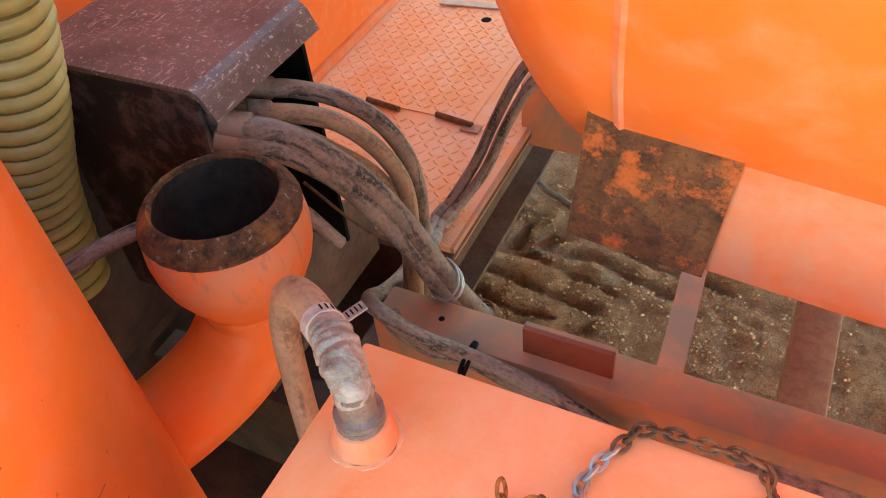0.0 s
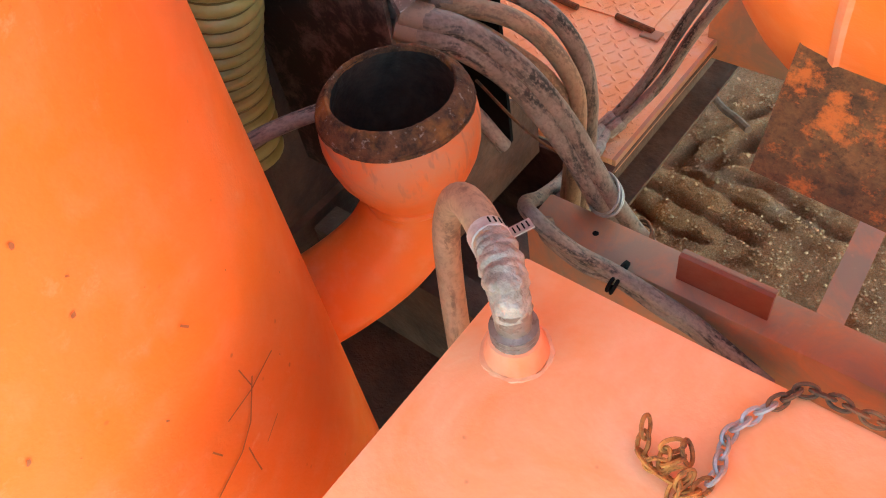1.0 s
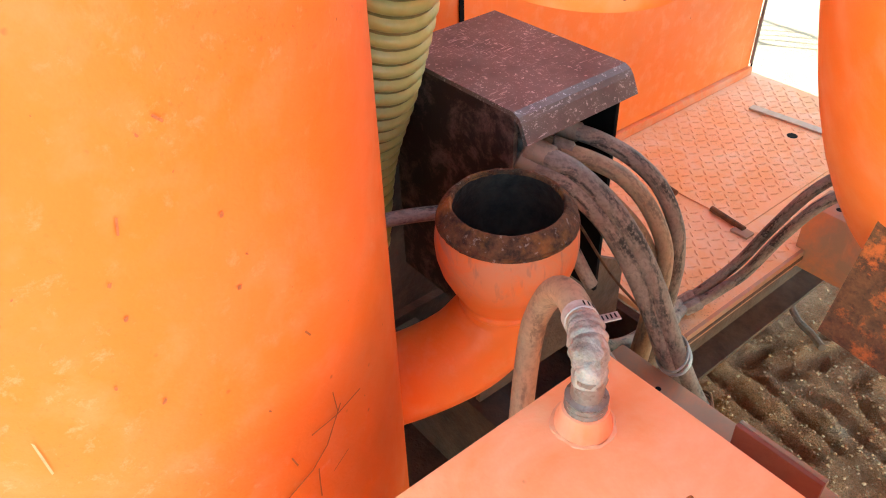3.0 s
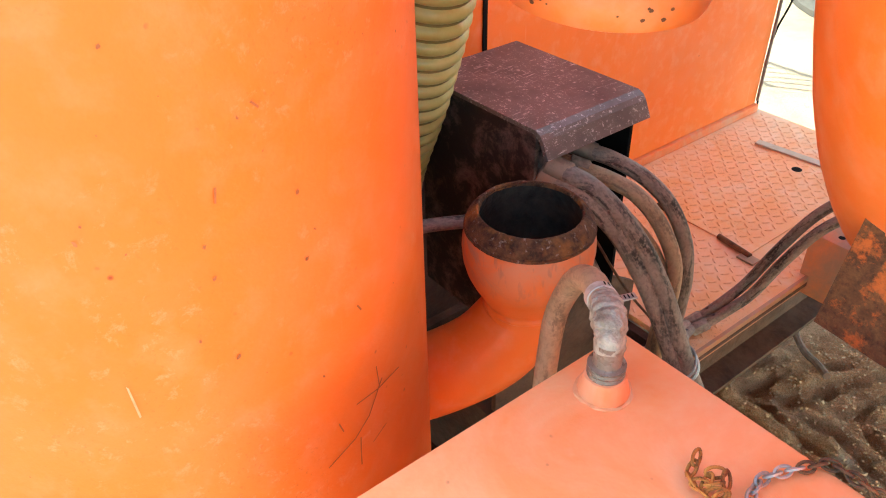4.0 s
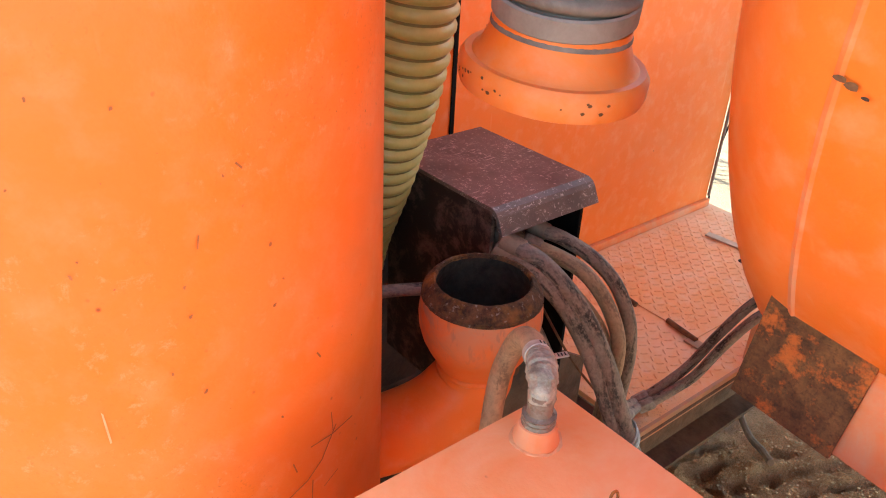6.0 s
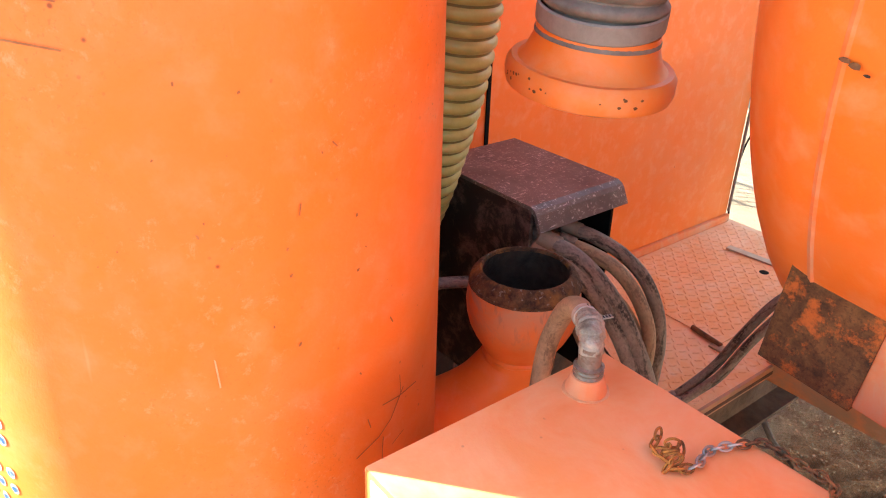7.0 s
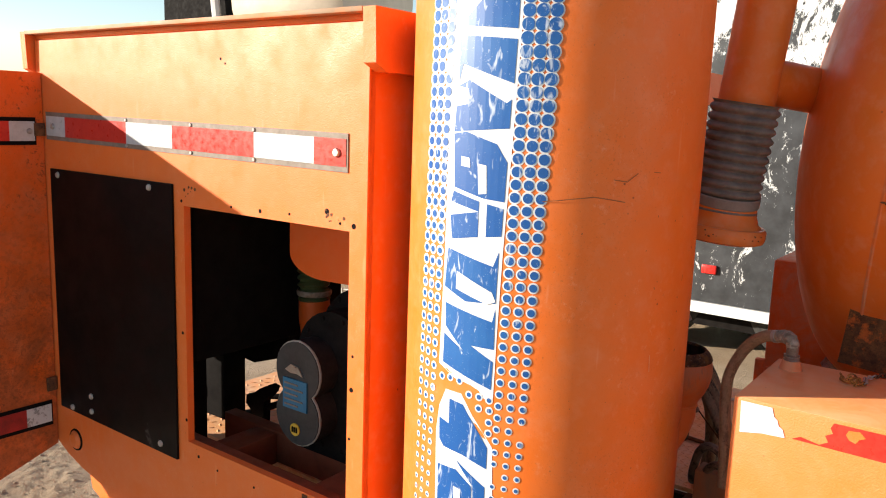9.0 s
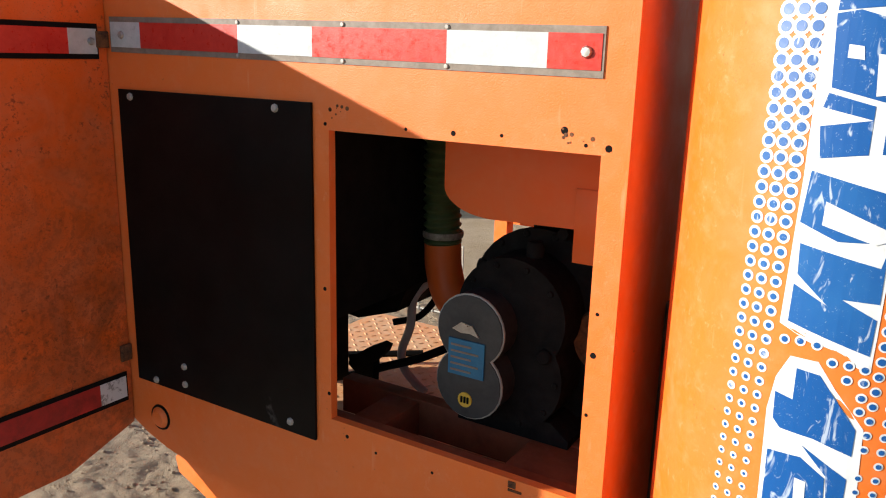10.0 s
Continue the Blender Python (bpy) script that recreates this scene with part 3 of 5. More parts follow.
    def scratch(points, w=0.0010):
        for (a, za), (b, zb) in zip(points, points[1:]):
            d = Vector(((b - a) * DEG, zb - za))
            nrm = Vector((-d.y, d.x)).normalized() * w
            bm.faces.new([bm.verts.new(on_can(p + s * nrm.x / DEG, q + s * nrm.y, 0.0016)) for p, q, s in ((a, za, 1), (b, zb, 1), (b, zb, -1), (a, za, -1))])

    scratch([(-64.3, 1.494), (-59.5, 1.4965), (-53, 1.5005), (-47, 1.5035), (-41, 1.500), (-36.0, 1.4965)], 0.0007)
    scratch([(-40.7, 1.530), (-35.5, 1.527)], 0.0006)
    scratch([(-35.5, 1.528), (-31.7, 1.540)], 0.0007)
    scratch([(-25.0, 1.542), (-22.0, 1.541)], 0.0006)
    for pts, w in ((((27.9, 1.131), (20.5, 1.135), (14.6, 1.140)), 0.0006), (((22.0, 1.142), (17.4, 1.116), (13.4, 1.105), (6.7, 1.096)), 0.0007),
                   (((14.2, 1.069), (14.4, 1.086), (14.7, 1.101)), 0.0006), (((20.6, 1.160), (21.0, 1.138)), 0.0005), (((22.2, 1.087), (17.8, 1.082)), 0.0004), (((10.1, 1.135), (10.9, 1.123)), 0.0006),
                   (((-3.0, 1.374), (-3.4, 1.364)), 0.0006), (((3.6, 1.418), (4.6, 1.413)), 0.0008), (((17.2, 1.234), (18.1, 1.227)), 0.0008)):
        scratch(pts, w)
    rng = random.Random(8)
    spots = [(-19.4, 1.370), (-6.0, 1.338), (-5.6, 1.314), (-9.4, 1.271), (8.4, 1.192), (-21.4, 1.474), (-4.7, 1.248), (8.5, 1.299), (8.4, 1.350), (10.5, 1.318), (-50.5, 1.448), (-11.9, 1.465), (-20.6, 1.360), (-25.9, 1.421), (1.5, 1.411)]
    spots += [(rng.uniform(-60, 40), rng.uniform(0.95, 1.9)) for _ in range(46)]
    for i, (phi, z) in enumerate(spots):
        r = rng.uniform(0.0004, 0.0011) if i > 14 else rng.uniform(0.0011, 0.0022)
        lean = rng.uniform(-0.5, 0.5)
        ring = []
        for k in range(9):
            a = 2 * math.pi * k / 9
            rr = r * rng.uniform(0.55, 1.2)
            ring.append(bm.verts.new(on_can(phi + rr * (0.7 * math.cos(a) + lean * math.sin(a)) / DEG, z + rr * math.sin(a), 0.0014)))
        bm.faces.new(ring)
    part("paint_chip", bm, SCRATCH, canister, "dark scratches and chipped paint", False, "stuff")
    # a small glint of sun, painted as a pale orange patch
    bm = bmesh.new()
    ring = [(-20.5, 1.252), (-20.2, 1.250), (-20.0, 1.238), (-19.8, 1.224), (-20.1, 1.223), (-20.3, 1.236)]
    bm.faces.new([bm.verts.new(on_can(p, z, 0.0014)) for p, z in ring])
    part("dent_glint", bm, LABEL_PALE, canister, "pale glint painted on the canister", False)


make_decal()

# ---- engine enclosure ----
enclosure = thing("engine_enclosure", "orange sheet-steel engine enclosure with open hatch and black cover plate", "enclosure", (-1.5, 0.9, 0.6))
Y0, Y1 = -0.070, -0.052
bm = bmesh.new()
box(bm, (-2.095, Y0, 1.391), (-0.873, Y1, 1.780))
box(bm, (-2.095, Y0, 0.816), (-1.441, Y1, 1.391))
box(bm, (-0.917, Y0, 0.816), (-0.873, Y1, 1.391))
prism([(-2.095, 0.816), (-0.873, 0.816), (-0.873, 0.720), (-1.010, 0.690), (-1.170, 0.592), (-1.576, 0.566), (-1.86, 0.578), (-1.95, 0.596), (-2.02, 0.618), (-2.095, 0.655)], "y", Y0, Y1, bm)
front_wall = part("front_wall", bm, ORANGE_WALL, enclosure, "sunlit orange front wall with a square hatch opening", False)
part("roof", boxes(((-2.11, -0.066, 1.782), (-0.845, 1.86, 1.800)), bevel=0.003), ORANGE_WALL, enclosure)
part("roof_lip", boxes(((-2.098, -0.096, 1.794), (-0.870, -0.068, 1.8035)), bevel=0.0015), ORANGE_FRAME, enclosure, "thin dusty roof flange")
part("roof_end_cap", prism([(-0.094, 1.802), (1.86, 1.802), (1.86, 1.69), (-0.060, 1.69), (-0.090, 1.705)], "x", -2.125, -2.100), ORANGE_WALL, enclosure, "", False)
part("roof_end_cap", prism([(-0.096, 1.802), (1.86, 1.802), (1.86, 1.69), (-0.060, 1.69), (-0.092, 1.705)], "x", -0.868, -0.838), ORANGE_WALL, enclosure, "", False)
part("end_wall", boxes(((-0.891, -0.066, 0.66), (-0.873, 0.765, 1.780))), ORANGE, enclosure, "", False)
part("lower_panel", boxes(((-0.8725, 0.20, 0.62), (-0.866, 0.70, 1.10))), RECESS_MUD, enclosure, "dark muddy lower wall panel, recess shade in its colour", False)
# black strip added to draw the dark gap where the end walls meet
part("seam_gap_strip", boxes(((-0.8725, 0.757, 0.70), (-0.870, 0.7655, 1.70))), NEAR_BLACK, enclosure, "black strip drawn as the dark gap at the wall seam", False)
part("end_wall", boxes(((-1.046, 0.775, 0.622), (-1.028, 1.917, 1.780))), ORANGE, enclosure, "", False)
part("base_rail", boxes(((-1.048, 0.775, 0.596), (-1.018, 1.925, 0.620)), bevel=0.002), ORANGE_DUSTY, enclosure)
part("left_end_wall", boxes(((-2.07, 1.12, 0.98), (-2.052, 1.91, 1.695)), ((-2.07, Y1 + 0.002, 1.695), (-2.052, 1.91, 1.780))), ORANGE, enclosure, "", False)
part("fender_plate", prism([(-1.975, 0.548), (-1.955, 0.566), (-1.30, 0.566), (-1.30, 0.40), (-1.80, 0.44), (-1.965, 0.510)], "y", -0.030, -0.018), ORANGE_WALL, enclosure, "", False)
part("latch_cable", tube([(-1.010, 1.940, 1.26), (-1.012, 1.944, 1.05), (-1.005, 1.950, 0.93), (-1.030, 1.948, 0.83), (-1.040, 1.948, 0.73), (-1.035, 1.948, 0.58)], 0.0030, 8), NEAR_BLACK, enclosure, "dangling black latch cable")
part("corner_post", boxes(((-2.07, 1.78, 0.60), (-2.01, 1.84, 0.98))), ORANGE, enclosure, "", False)
part("corner_post", boxes(((-1.110, 1.86, 0.60), (-1.048, 1.912, 1.780))), ORANGE, enclosure, "", False)
part("back_wall", boxes(((-2.05, 1.895, 0.80), (-1.112, 1.915, 1.780))), ORANGE, enclosure, "", False)
part("floor_plate", boxes(((-2.05, 0.22, 0.640), (-1.00, 0.90, 0.655))), ORANGE_DECK, enclosure, "worn orange tread floor")
part("edge_trim", tube([(-1.024, 1.922, 0.63), (-1.023, 1.926, 1.05), (-1.023, 1.928, 1.48), (-1.027, 1.926, 1.76)], 0.0045, 8), TAPE_EDGE, enclosure, "black door seal")
# black cover plate with its bolts
cover_plate = part("cover_plate", boxes(((-2.031, -0.077, 0.760), (-1.478, -0.0705, 1.439)), bevel=0.001), BLACK_PANEL, enclosure, "flat black steel cover plate", False)
for x, z in ((-1.990, 1.424), (-1.566, 1.424), (-1.865, 0.785), (-1.965, 0.772), (-1.865, 0.828), (-1.545, 0.784)):
    bolt(cover_plate, (x, -0.077, z), (0, -1, 0), 0.0085, STEEL_GREY)
# tape, screws, holes
HOLES = [(-1.449, 1.402, .0035), (-1.27, 1.405, .003), (-1.175, 1.405, .0045), (-1.085, 1.408, .003), (-0.978, 1.424, .006), (-0.942, 1.404, .003), (-0.906, 1.402, .0055), (-1.454, 1.086, .004), (-0.904, 1.145, .003), (-0.906, 1.076, .005),
         (-0.910, 0.973, .003), (-1.446, 0.87, .004), (-1.401, 0.789, .004), (-1.33, 0.775, .003), (-1.02, 0.765, .005), (-1.2, 0.775, .003), (-1.30, 1.72, .003), (-1.285, 1.71, .0025)]
for x, z, r in HOLES:
    part("screw_hole", lathe([(0, 0.0005), (r, 0.0005), (r * 1.15, -0.002)], aim((x, Y0, z), (x, Y0 - 1, z)), 10), NEAR_BLACK, front_wall, "", False)
rng = random.Random(11)
for cx, cz, cnt in ((-1.425, 1.425, 9), (-0.965, 1.415, 8)):
    bm = bmesh.new()
    for _ in range(cnt):
        x, z, r = cx + rng.gauss(0, 0.010), cz + rng.gauss(0, 0.010), rng.uniform(0.001, 0.0042)
        lathe([(0, 0.0006), (r, 0.0006), (r, -0.001)], aim((x, Y0, z), (x, Y0 - 1, z)), 7, bm)
    part("rust_spots", bm, RUST, front_wall, "", False)
lamp = part("side_marker_lamp", lathe([(0, 0.014), (0.018, 0.012), (0.026, 0.004), (0.026, 0)], aim((-1.968, Y0, 0.672), (-1.968, -1, 0.672)), 24), ORANGE_WALL, enclosure, "round marker lamp painted over in orange")
part("lamp_ring", lathe([(0.027, 0.003), (0.031, 0.003), (0.032, 0)], aim((-1.968, Y0, 0.672), (-1.968, -1, 0.672)), 24), NEAR_BLACK, lamp)


def tape_strip(name, spans, at, parent_label, edge=None):
    """A reflective strip: spans of (from, to, material), on a grey backing; at maps (u, v, lift) to the world."""
    top = thing(name, parent_label, "reflective tape", at(spans[0][0], 0, 0), "reflective strips")

    def quad(u0, v0, u1, v1, lo, hi):
        bm = bmesh.new()
        q = [bm.verts.new(at(u, v, w)) for w in (lo, hi) for u, v in ((u0, v0), (u1, v0), (u1, v1), (u0, v1))]
        for f in ((0, 1, 2, 3), (4, 5, 6, 7), (0, 1, 5, 4), (1, 2, 6, 5), (2, 3, 7, 6), (3, 0, 4, 7)):
            bm.faces.new([q[i] for i in f])
        return bm

    lo, hi = min(s[0] for s in spans), max(s[1] for s in spans)
    part("backing_strip", quad(lo - 0.004, -0.037, hi + 0.004, 0.037, 0.0, 0.0025), edge or TAPE_EDGE, top, "dirty backing strip", False)
    for a, b, m in spans:
        part("tape_section", quad(a, -0.0262, b, 0.0262, 0.0025, 0.0038), m, top, "", False)
    return top


strip = tape_strip("reflective_strip", [(-2.046, -1.949, TAPE_WHITE), (-1.949, -1.662, TAPE_RED), (-1.662, -1.475, TAPE_WHITE), (-1.475, -1.190, TAPE_RED), (-1.190, -1.012, TAPE_WHITE), (-1.012, -0.926, TAPE_RED)],
                   lambda u, v, w: (u, Y0 - w, 1.540 - 0.0124 * (u + 0.92) + v), "red and white reflective strip on the enclosure wall")
for x in (-1.662, -1.405, -1.190):
    for v in (0.031, -0.031):
        bolt(strip, (x, Y0 - 0.003, 1.540 - 0.0124 * (x + 0.92) + v), (0, -1, 0), 0.0045, STEEL_GREY, "rivet")
bolt(strip, (-0.949, Y0 - 0.004, 1.540), (0, -1, 0), 0.0095)
bolt(strip, (-2.010, Y0 - 0.004, 1.553), (0, -1, 0), 0.0085)

part("latch_slot", boxes(((-1.042, -0.0725, 0.800), (-1.028, -0.0698, 0.812)), ((-1.042, -0.0722, 0.793), (-1.016, -0.0698, 0.797))), RUST, front_wall, "worn latch slot", False)
for x, z in ((-1.055, 0.764), (-1.015, 0.769)):
    bolt(front_wall, (x, Y0, z), (0, -1, 0), 0.0085, STEEL_GREY)

# open service door
door = thing("service_door", "open orange service door with mud-spattered inner face", "door", (-2.09, -0.09, 0.55))
part("door_leaf", prism([(-0.0725, 0.636), (-0.25, 0.575), (-0.97, 0.575), (-0.97, 1.695), (-0.0725, 1.695)], "x", -2.095, -2.066), ORANGE_DOOR, door, "", False)
part("door_hinge", boxes(((-2.0645, -0.100, 1.525), (-2.056, -0.0715, 1.560)), bevel=0.002), RUST, door)
part("door_hinge", boxes(((-2.0645, -0.100, 0.80), (-2.056, -0.0715, 0.84)), bevel=0.002), RUST, door)
s2 = tape_strip("reflective_strip", [(0.098, 0.165, TAPE_WHITE), (0.165, 0.47, TAPE_RED), (0.47, 0.65, TAPE_WHITE), (0.65, 0.93, TAPE_RED)],
                lambda u, v, w: (-2.0655 + w, -u, 1.538 + v), "red and white reflective strip across the open door", NEAR_BLACK)
bolt(s2, (-2.0615, -0.112, 1.538), (1, 0, 0), 0.0085)
tape_strip("reflective_strip", [(0.090, 0.160, TAPE_SCUFFED), (0.160, 0.56, TAPE_GRIMY), (0.56, 0.75, TAPE_WHITE), (0.75, 0.93, TAPE_RED)],
           lambda u, v, w: (-2.0655 + w, -u, 0.735 + v), "dirty red and white reflective strip low on the open door", NEAR_BLACK)

# ---- inside the enclosure ----
skid = thing("engine_skid", "dusty orange steel skid under the blower", "skid", (-1.2, 0.1, 0.62))
part("rail", boxes(((-1.60, -0.045, 0.70), (-0.90, 0.00, 0.80)), bevel=0.003), OXIDE_DARK, skid)
part("rail", boxes(((-1.60, 0.16, 0.70), (-0.90, 0.20, 0.785)), bevel=0.003), OXIDE_DARK, skid)
part("crossmember", boxes(((-1.46, 0.002, 0.70), (-1.38, 0.158, 0.782)), bevel=0.003), OXIDE_DARK, skid)
part("crossmember", boxes(((-1.10, 0.002, 0.70), (-0.92, 0.158, 0.782)), bevel=0.003), OXIDE_DARK, skid)
part("tray", boxes(((-2.0, -0.045, 0.640), (-0.90, 0.21, 0.652))), OXIDE_DARK, skid)

blower = thing("rotary_blower", "black cast-iron rotary blower with a figure-eight end cover", "blower", (-1.17, 0.2, 0.80))


def eight(cx, top, low, r, n=20):
    out = []
    for cz, a0 in ((top, 0), (low, math.pi)):
        lim = math.acos(min(0.999, (top - low) / 2 / r))
        start = -math.pi / 2 + lim + a0
        for i in range(n + 1):
            a = start + (2 * math.pi - 2 * lim) * i / n
            out.append((cx + r * math.cos(a), cz + r * math.sin(a)))
    return out


part("gear_case", prism(eight(-1.155, 1.035, 0.915, 0.118), "y", 0.13, 0.24), DARK_IRON, blower)
part("rotor_housing", prism(eight(-1.135, 1.045, 0.925, 0.138), "y", 0.242, 0.56), DARK_IRON, blower)
part("housing_flange", prism(eight(-1.14, 1.045, 0.925, 0.152), "y", 0.225, 0.2405), DARK_IRON, blower)
end_cover = part("end_cover", prism(eight(-1.208, 1.012, 0.902, 0.072), "y", 0.075, 0.13), simple("grey_cover_metal", (0.014, 0.013, 0.013), (0.035, 0.032, 0.030), 20.0, 0.7, 0.0, spec=0.15), blower, "worn grey figure-eight end cover")
part("cover_rim", prism(eight(-1.208, 1.012, 0.902, 0.0745), "y", 0.070, 0.0745), STEEL_GREY, end_cover)
part("cover_face", prism(eight(-1.208, 1.012, 0.902, 0.0715), "y", 0.0665, 0.0695), simple("cover_face_metal", (0.032, 0.032, 0.034), (0.06, 0.06, 0.06), 20.0, 0.5, 0.2), end_cover, "", False)
part("blue_sticker", boxes(((-1.252, 0.0625, 0.918), (-1.172, 0.066, 0.992))), LABEL_BLUE, end_cover, "blue instruction sticker", False)
for i in range(5):
    part("print_bar", boxes(((-1.246, 0.0610, 0.926 + i * 0.013), (-1.246 + (0.062 if i % 2 else 0.046), 0.0622, 0.930 + i * 0.013))), TAPE_EDGE, end_cover, "", False)
part("round_sticker", lathe([(0, 0.003), (0.0155, 0.003), (0.0155, 0)], aim((-1.212, 0.066, 0.868), (-1.212, -1, 0.868)), 20), LABEL_YELLOW, end_cover, "round yellow sticker", False)
for i in range(3):
    part("print_bar", boxes(((-1.2205 + i * 0.007, 0.0610, 0.862), (-1.2165 + i * 0.007, 0.0628, 0.875))), NEAR_BLACK, end_cover, "", False)
part("silver_tag", prism([(-1.245, 1.012), (-1.225, 1.028), (-1.200, 1.024), (-1.185, 1.003), (-1.205, 1.008), (-1.225, 1.006)], "y", 0.0625, 0.066), STEEL, end_cover, "torn silver tag", False)
for i in range(14):
    a = 2 * math.pi * i / 14
    bolt(blower, (-1.14 + 0.142 * math.cos(a), 0.225, (1.045 if math.sin(a) > 0 else 0.925) + 0.142 * math.sin(a)), (0, -1, 0), 0.008, DARK_IRON)
for k in range(10):
    a = 2 * math.pi * k / 10
    bolt(blower, (-1.155 + 0.104 * math.cos(a), 0.13, (1.035 if math.sin(a) > 0 else 0.915) + 0.104 * math.sin(a)), (0, -1, 0), 0.0065, DARK_IRON)
part("lifting_boss", lathe([(0, 0.03), (0.014, 0.03), (0.018, 0.02), (0.018, 0)], Matrix.Translation((-1.13, 0.18, 1.150)), 16), DARK_IRON, blower)
part("oil_sight_glass", lathe([(0, 0.010), (0.012, 0.010), (0.015, 0.006), (0.015, 0)], aim((-1.075, 0.13, 0.97), (-1.075, -1, 0.97)), 16), DARK_IRON, blower, "round oil sight glass")
part("base_foot", prism([(-1.27, 0.783), (-1.02, 0.783), (-1.02, 0.80), (-1.06, 0.83), (-1.22, 0.83), (-1.27, 0.80)], "y", 0.14, 0.54), DARK_IRON, blower)
part("drain_plug", rod((-1.08, 0.24, 1.19), (-1.08, 0.19, 1.20), 0.012, 8), DARK_IRON, blower)
part("drive_pulley", lathe([(0, 0.05), (0.065, 0.05), (0.07, 0.04), (0.055, 0.025), (0.07, 0.01), (0.065, 0), (0, 0)], aim((-0.985, 0.26, 0.99), (-1.0, -0.2, 0.99)), 28), RUST, blower)
part("intake_neck", rod((-1.14, 0.4, 1.15), (-1.14, 0.4, 1.26), 0.09, 24), DARK_IRON, blower)

housing = thing("intake_housing", "orange rounded sheet-steel intake housing under the enclosure roof", "housing", (-1.12, 0.36, 1.22))
corner = [(-1.325 + 0.110 - 0.110 * math.sin(a), 1.218 + 0.055 - 0.055 * math.cos(a)) for a in [math.pi / 2 * k / 10 for k in range(11)]]
part("shell", prism([(-0.905, 1.226)] + corner + [(-1.325, 1.74), (-0.905, 1.74)], "y", 0.150, 0.62), ORANGE_DEEP, housing)
part("mounting_tab", boxes(((-1.040, 0.146, 1.160), (-0.950, 0.1495, 1.30)), bevel=0.001), ORANGE_DEEP, housing)

inner_hose = thing("suction_hose", "dark green ribbed suction hose inside the enclosure", "hose", (-1.46, 0.36, 1.1))
part("ribbed_wall", tube([(-1.46, 0.36, 1.34), (-1.46, 0.36, 1.22), (-1.455, 0.36, 1.09)], lambda s: 0.042 + 0.004 * math.cos(2 * math.pi * s / 0.020), 20, 8, None, (0.020, 8)), HOSE_DARKGREEN, inner_hose)
part("hose_clamp", lathe([(0.047, 0), (0.049, 0.003), (0.049, 0.013), (0.047, 0.016)], Matrix.Translation((-1.455, 0.36, 1.11)), 24), STEEL_DIRTY, inner_hose)
part("pipe_elbow", tube([(-1.455, 0.36, 1.095), (-1.45, 0.36, 1.03), (-1.42, 0.36, 0.96), (-1.34, 0.37, 0.92), (-1.24, 0.38, 0.91)], 0.044, 20), ORANGE_DEEP, inner_hose, "orange steel elbow")

# near-black base colour carries the deep shade inside the hatch
engine = thing("diesel_engine", "near-black engine block and shroud inside the enclosure", "engine", (-1.75, 0.7, 0.66))
part("shroud", boxes(((-2.045, 0.0, 0.985), (-1.50, 0.52, 1.72)), bevel=0.01), NEAR_BLACK, engine)
part("sump", prism([(-1.95, 0.985), (-1.54, 0.985), (-1.58, 0.90), (-1.70, 0.86), (-1.92, 0.88)], "y", 0.35, 0.52), NEAR_BLACK, engine)
part("leg", boxes(((-1.735, 0.10, 0.655), (-1.675, 0.16, 1.02)), bevel=0.004), NEAR_BLACK, engine)
part("flywheel_housing", boxes(((-1.515, 0.62, 0.82), (-1.20, 1.25, 0.995)), bevel=0.02), NEAR_BLACK, engine)
part("control_box", boxes(((-1.96, 0.25, 0.70), (-1.715, 0.33, 0.99)), bevel=0.006), NEAR_BLACK, engine)
part("warning_label", boxes(((-1.830, 0.2465, 0.755), (-1.800, 0.2498, 0.787))), TAPE_EDGE, engine, "small grey label", False)
part("linkage_bracket", prism([(-1.722, 0.730), (-1.700, 0.715), (-1.668, 0.662), (-1.645, 0.662), (-1.640, 0.755), (-1.605, 0.790), (-1.598, 0.808), (-1.618, 0.812), (-1.660, 0.790), (-1.690, 0.768), (-1.720, 0.758)], "y", 0.335, 0.362), NEAR_BLACK, engine, "black linkage bracket with a lever")
part("cross_bar", rod((-1.86, 0.46, 0.685), (-1.66, 0.60, 0.690), 0.010, 8), NEAR_BLACK, engine)
part("pipe", tube([(-1.80, 0.35, 0.668), (-1.70, 0.35, 0.702), (-1.62, 0.35, 0.742), (-1.52, 0.36, 0.785), (-1.45, 0.40, 0.82)], 0.011, 10), NEAR_BLACK, engine)
part("pipe", tube([(-1.58, 0.55, 1.0), (-1.545, 0.50, 0.93), (-1.58, 0.46, 0.86), (-1.64, 0.42, 0.84)], 0.009, 10), NEAR_BLACK, engine)
# pinkish hose whose pale colour includes the sunlight on it
solo("drain_hose", tube([(-1.52, 0.46, 0.99), (-1.572, 0.42, 0.925), (-1.585, 0.42, 0.840), (-1.610, 0.42, 0.770), (-1.606, 0.42, 0.726), (-1.575, 0.42, 0.692), (-1.535, 0.42, 0.668)], 0.0115, 12), simple("pink_grey_hose", (0.50, 0.37, 0.31), (0.62, 0.50, 0.44), 30.0, 0.6), "drain hose on the enclosure floor, paled as if sunlit", "hose")
solo("hose_end", tube([(-1.690, 0.352, 0.690), (-1.682, 0.338, 0.670), (-1.655, 0.334, 0.6655), (-1.590, 0.345, 0.6655)], 0.0088, 12), simple("pale_grey_hose", (0.48, 0.46, 0.44), (0.62, 0.60, 0.58), 30.0, 0.6), "short pale grey hose end on the enclosure floor", "hose")
cage = thing("wire_cage", "grey wire cage standing behind the enclosure", "cage", (-3.1, 2.6, 0.0))
for i in range(10):
    part("bar", rod((-3.6 + i * 0.1, 2.6, 0.02), (-3.6 + i * 0.1, 2.6, 0.46), 0.006, 6), STEEL_GREY, cage)
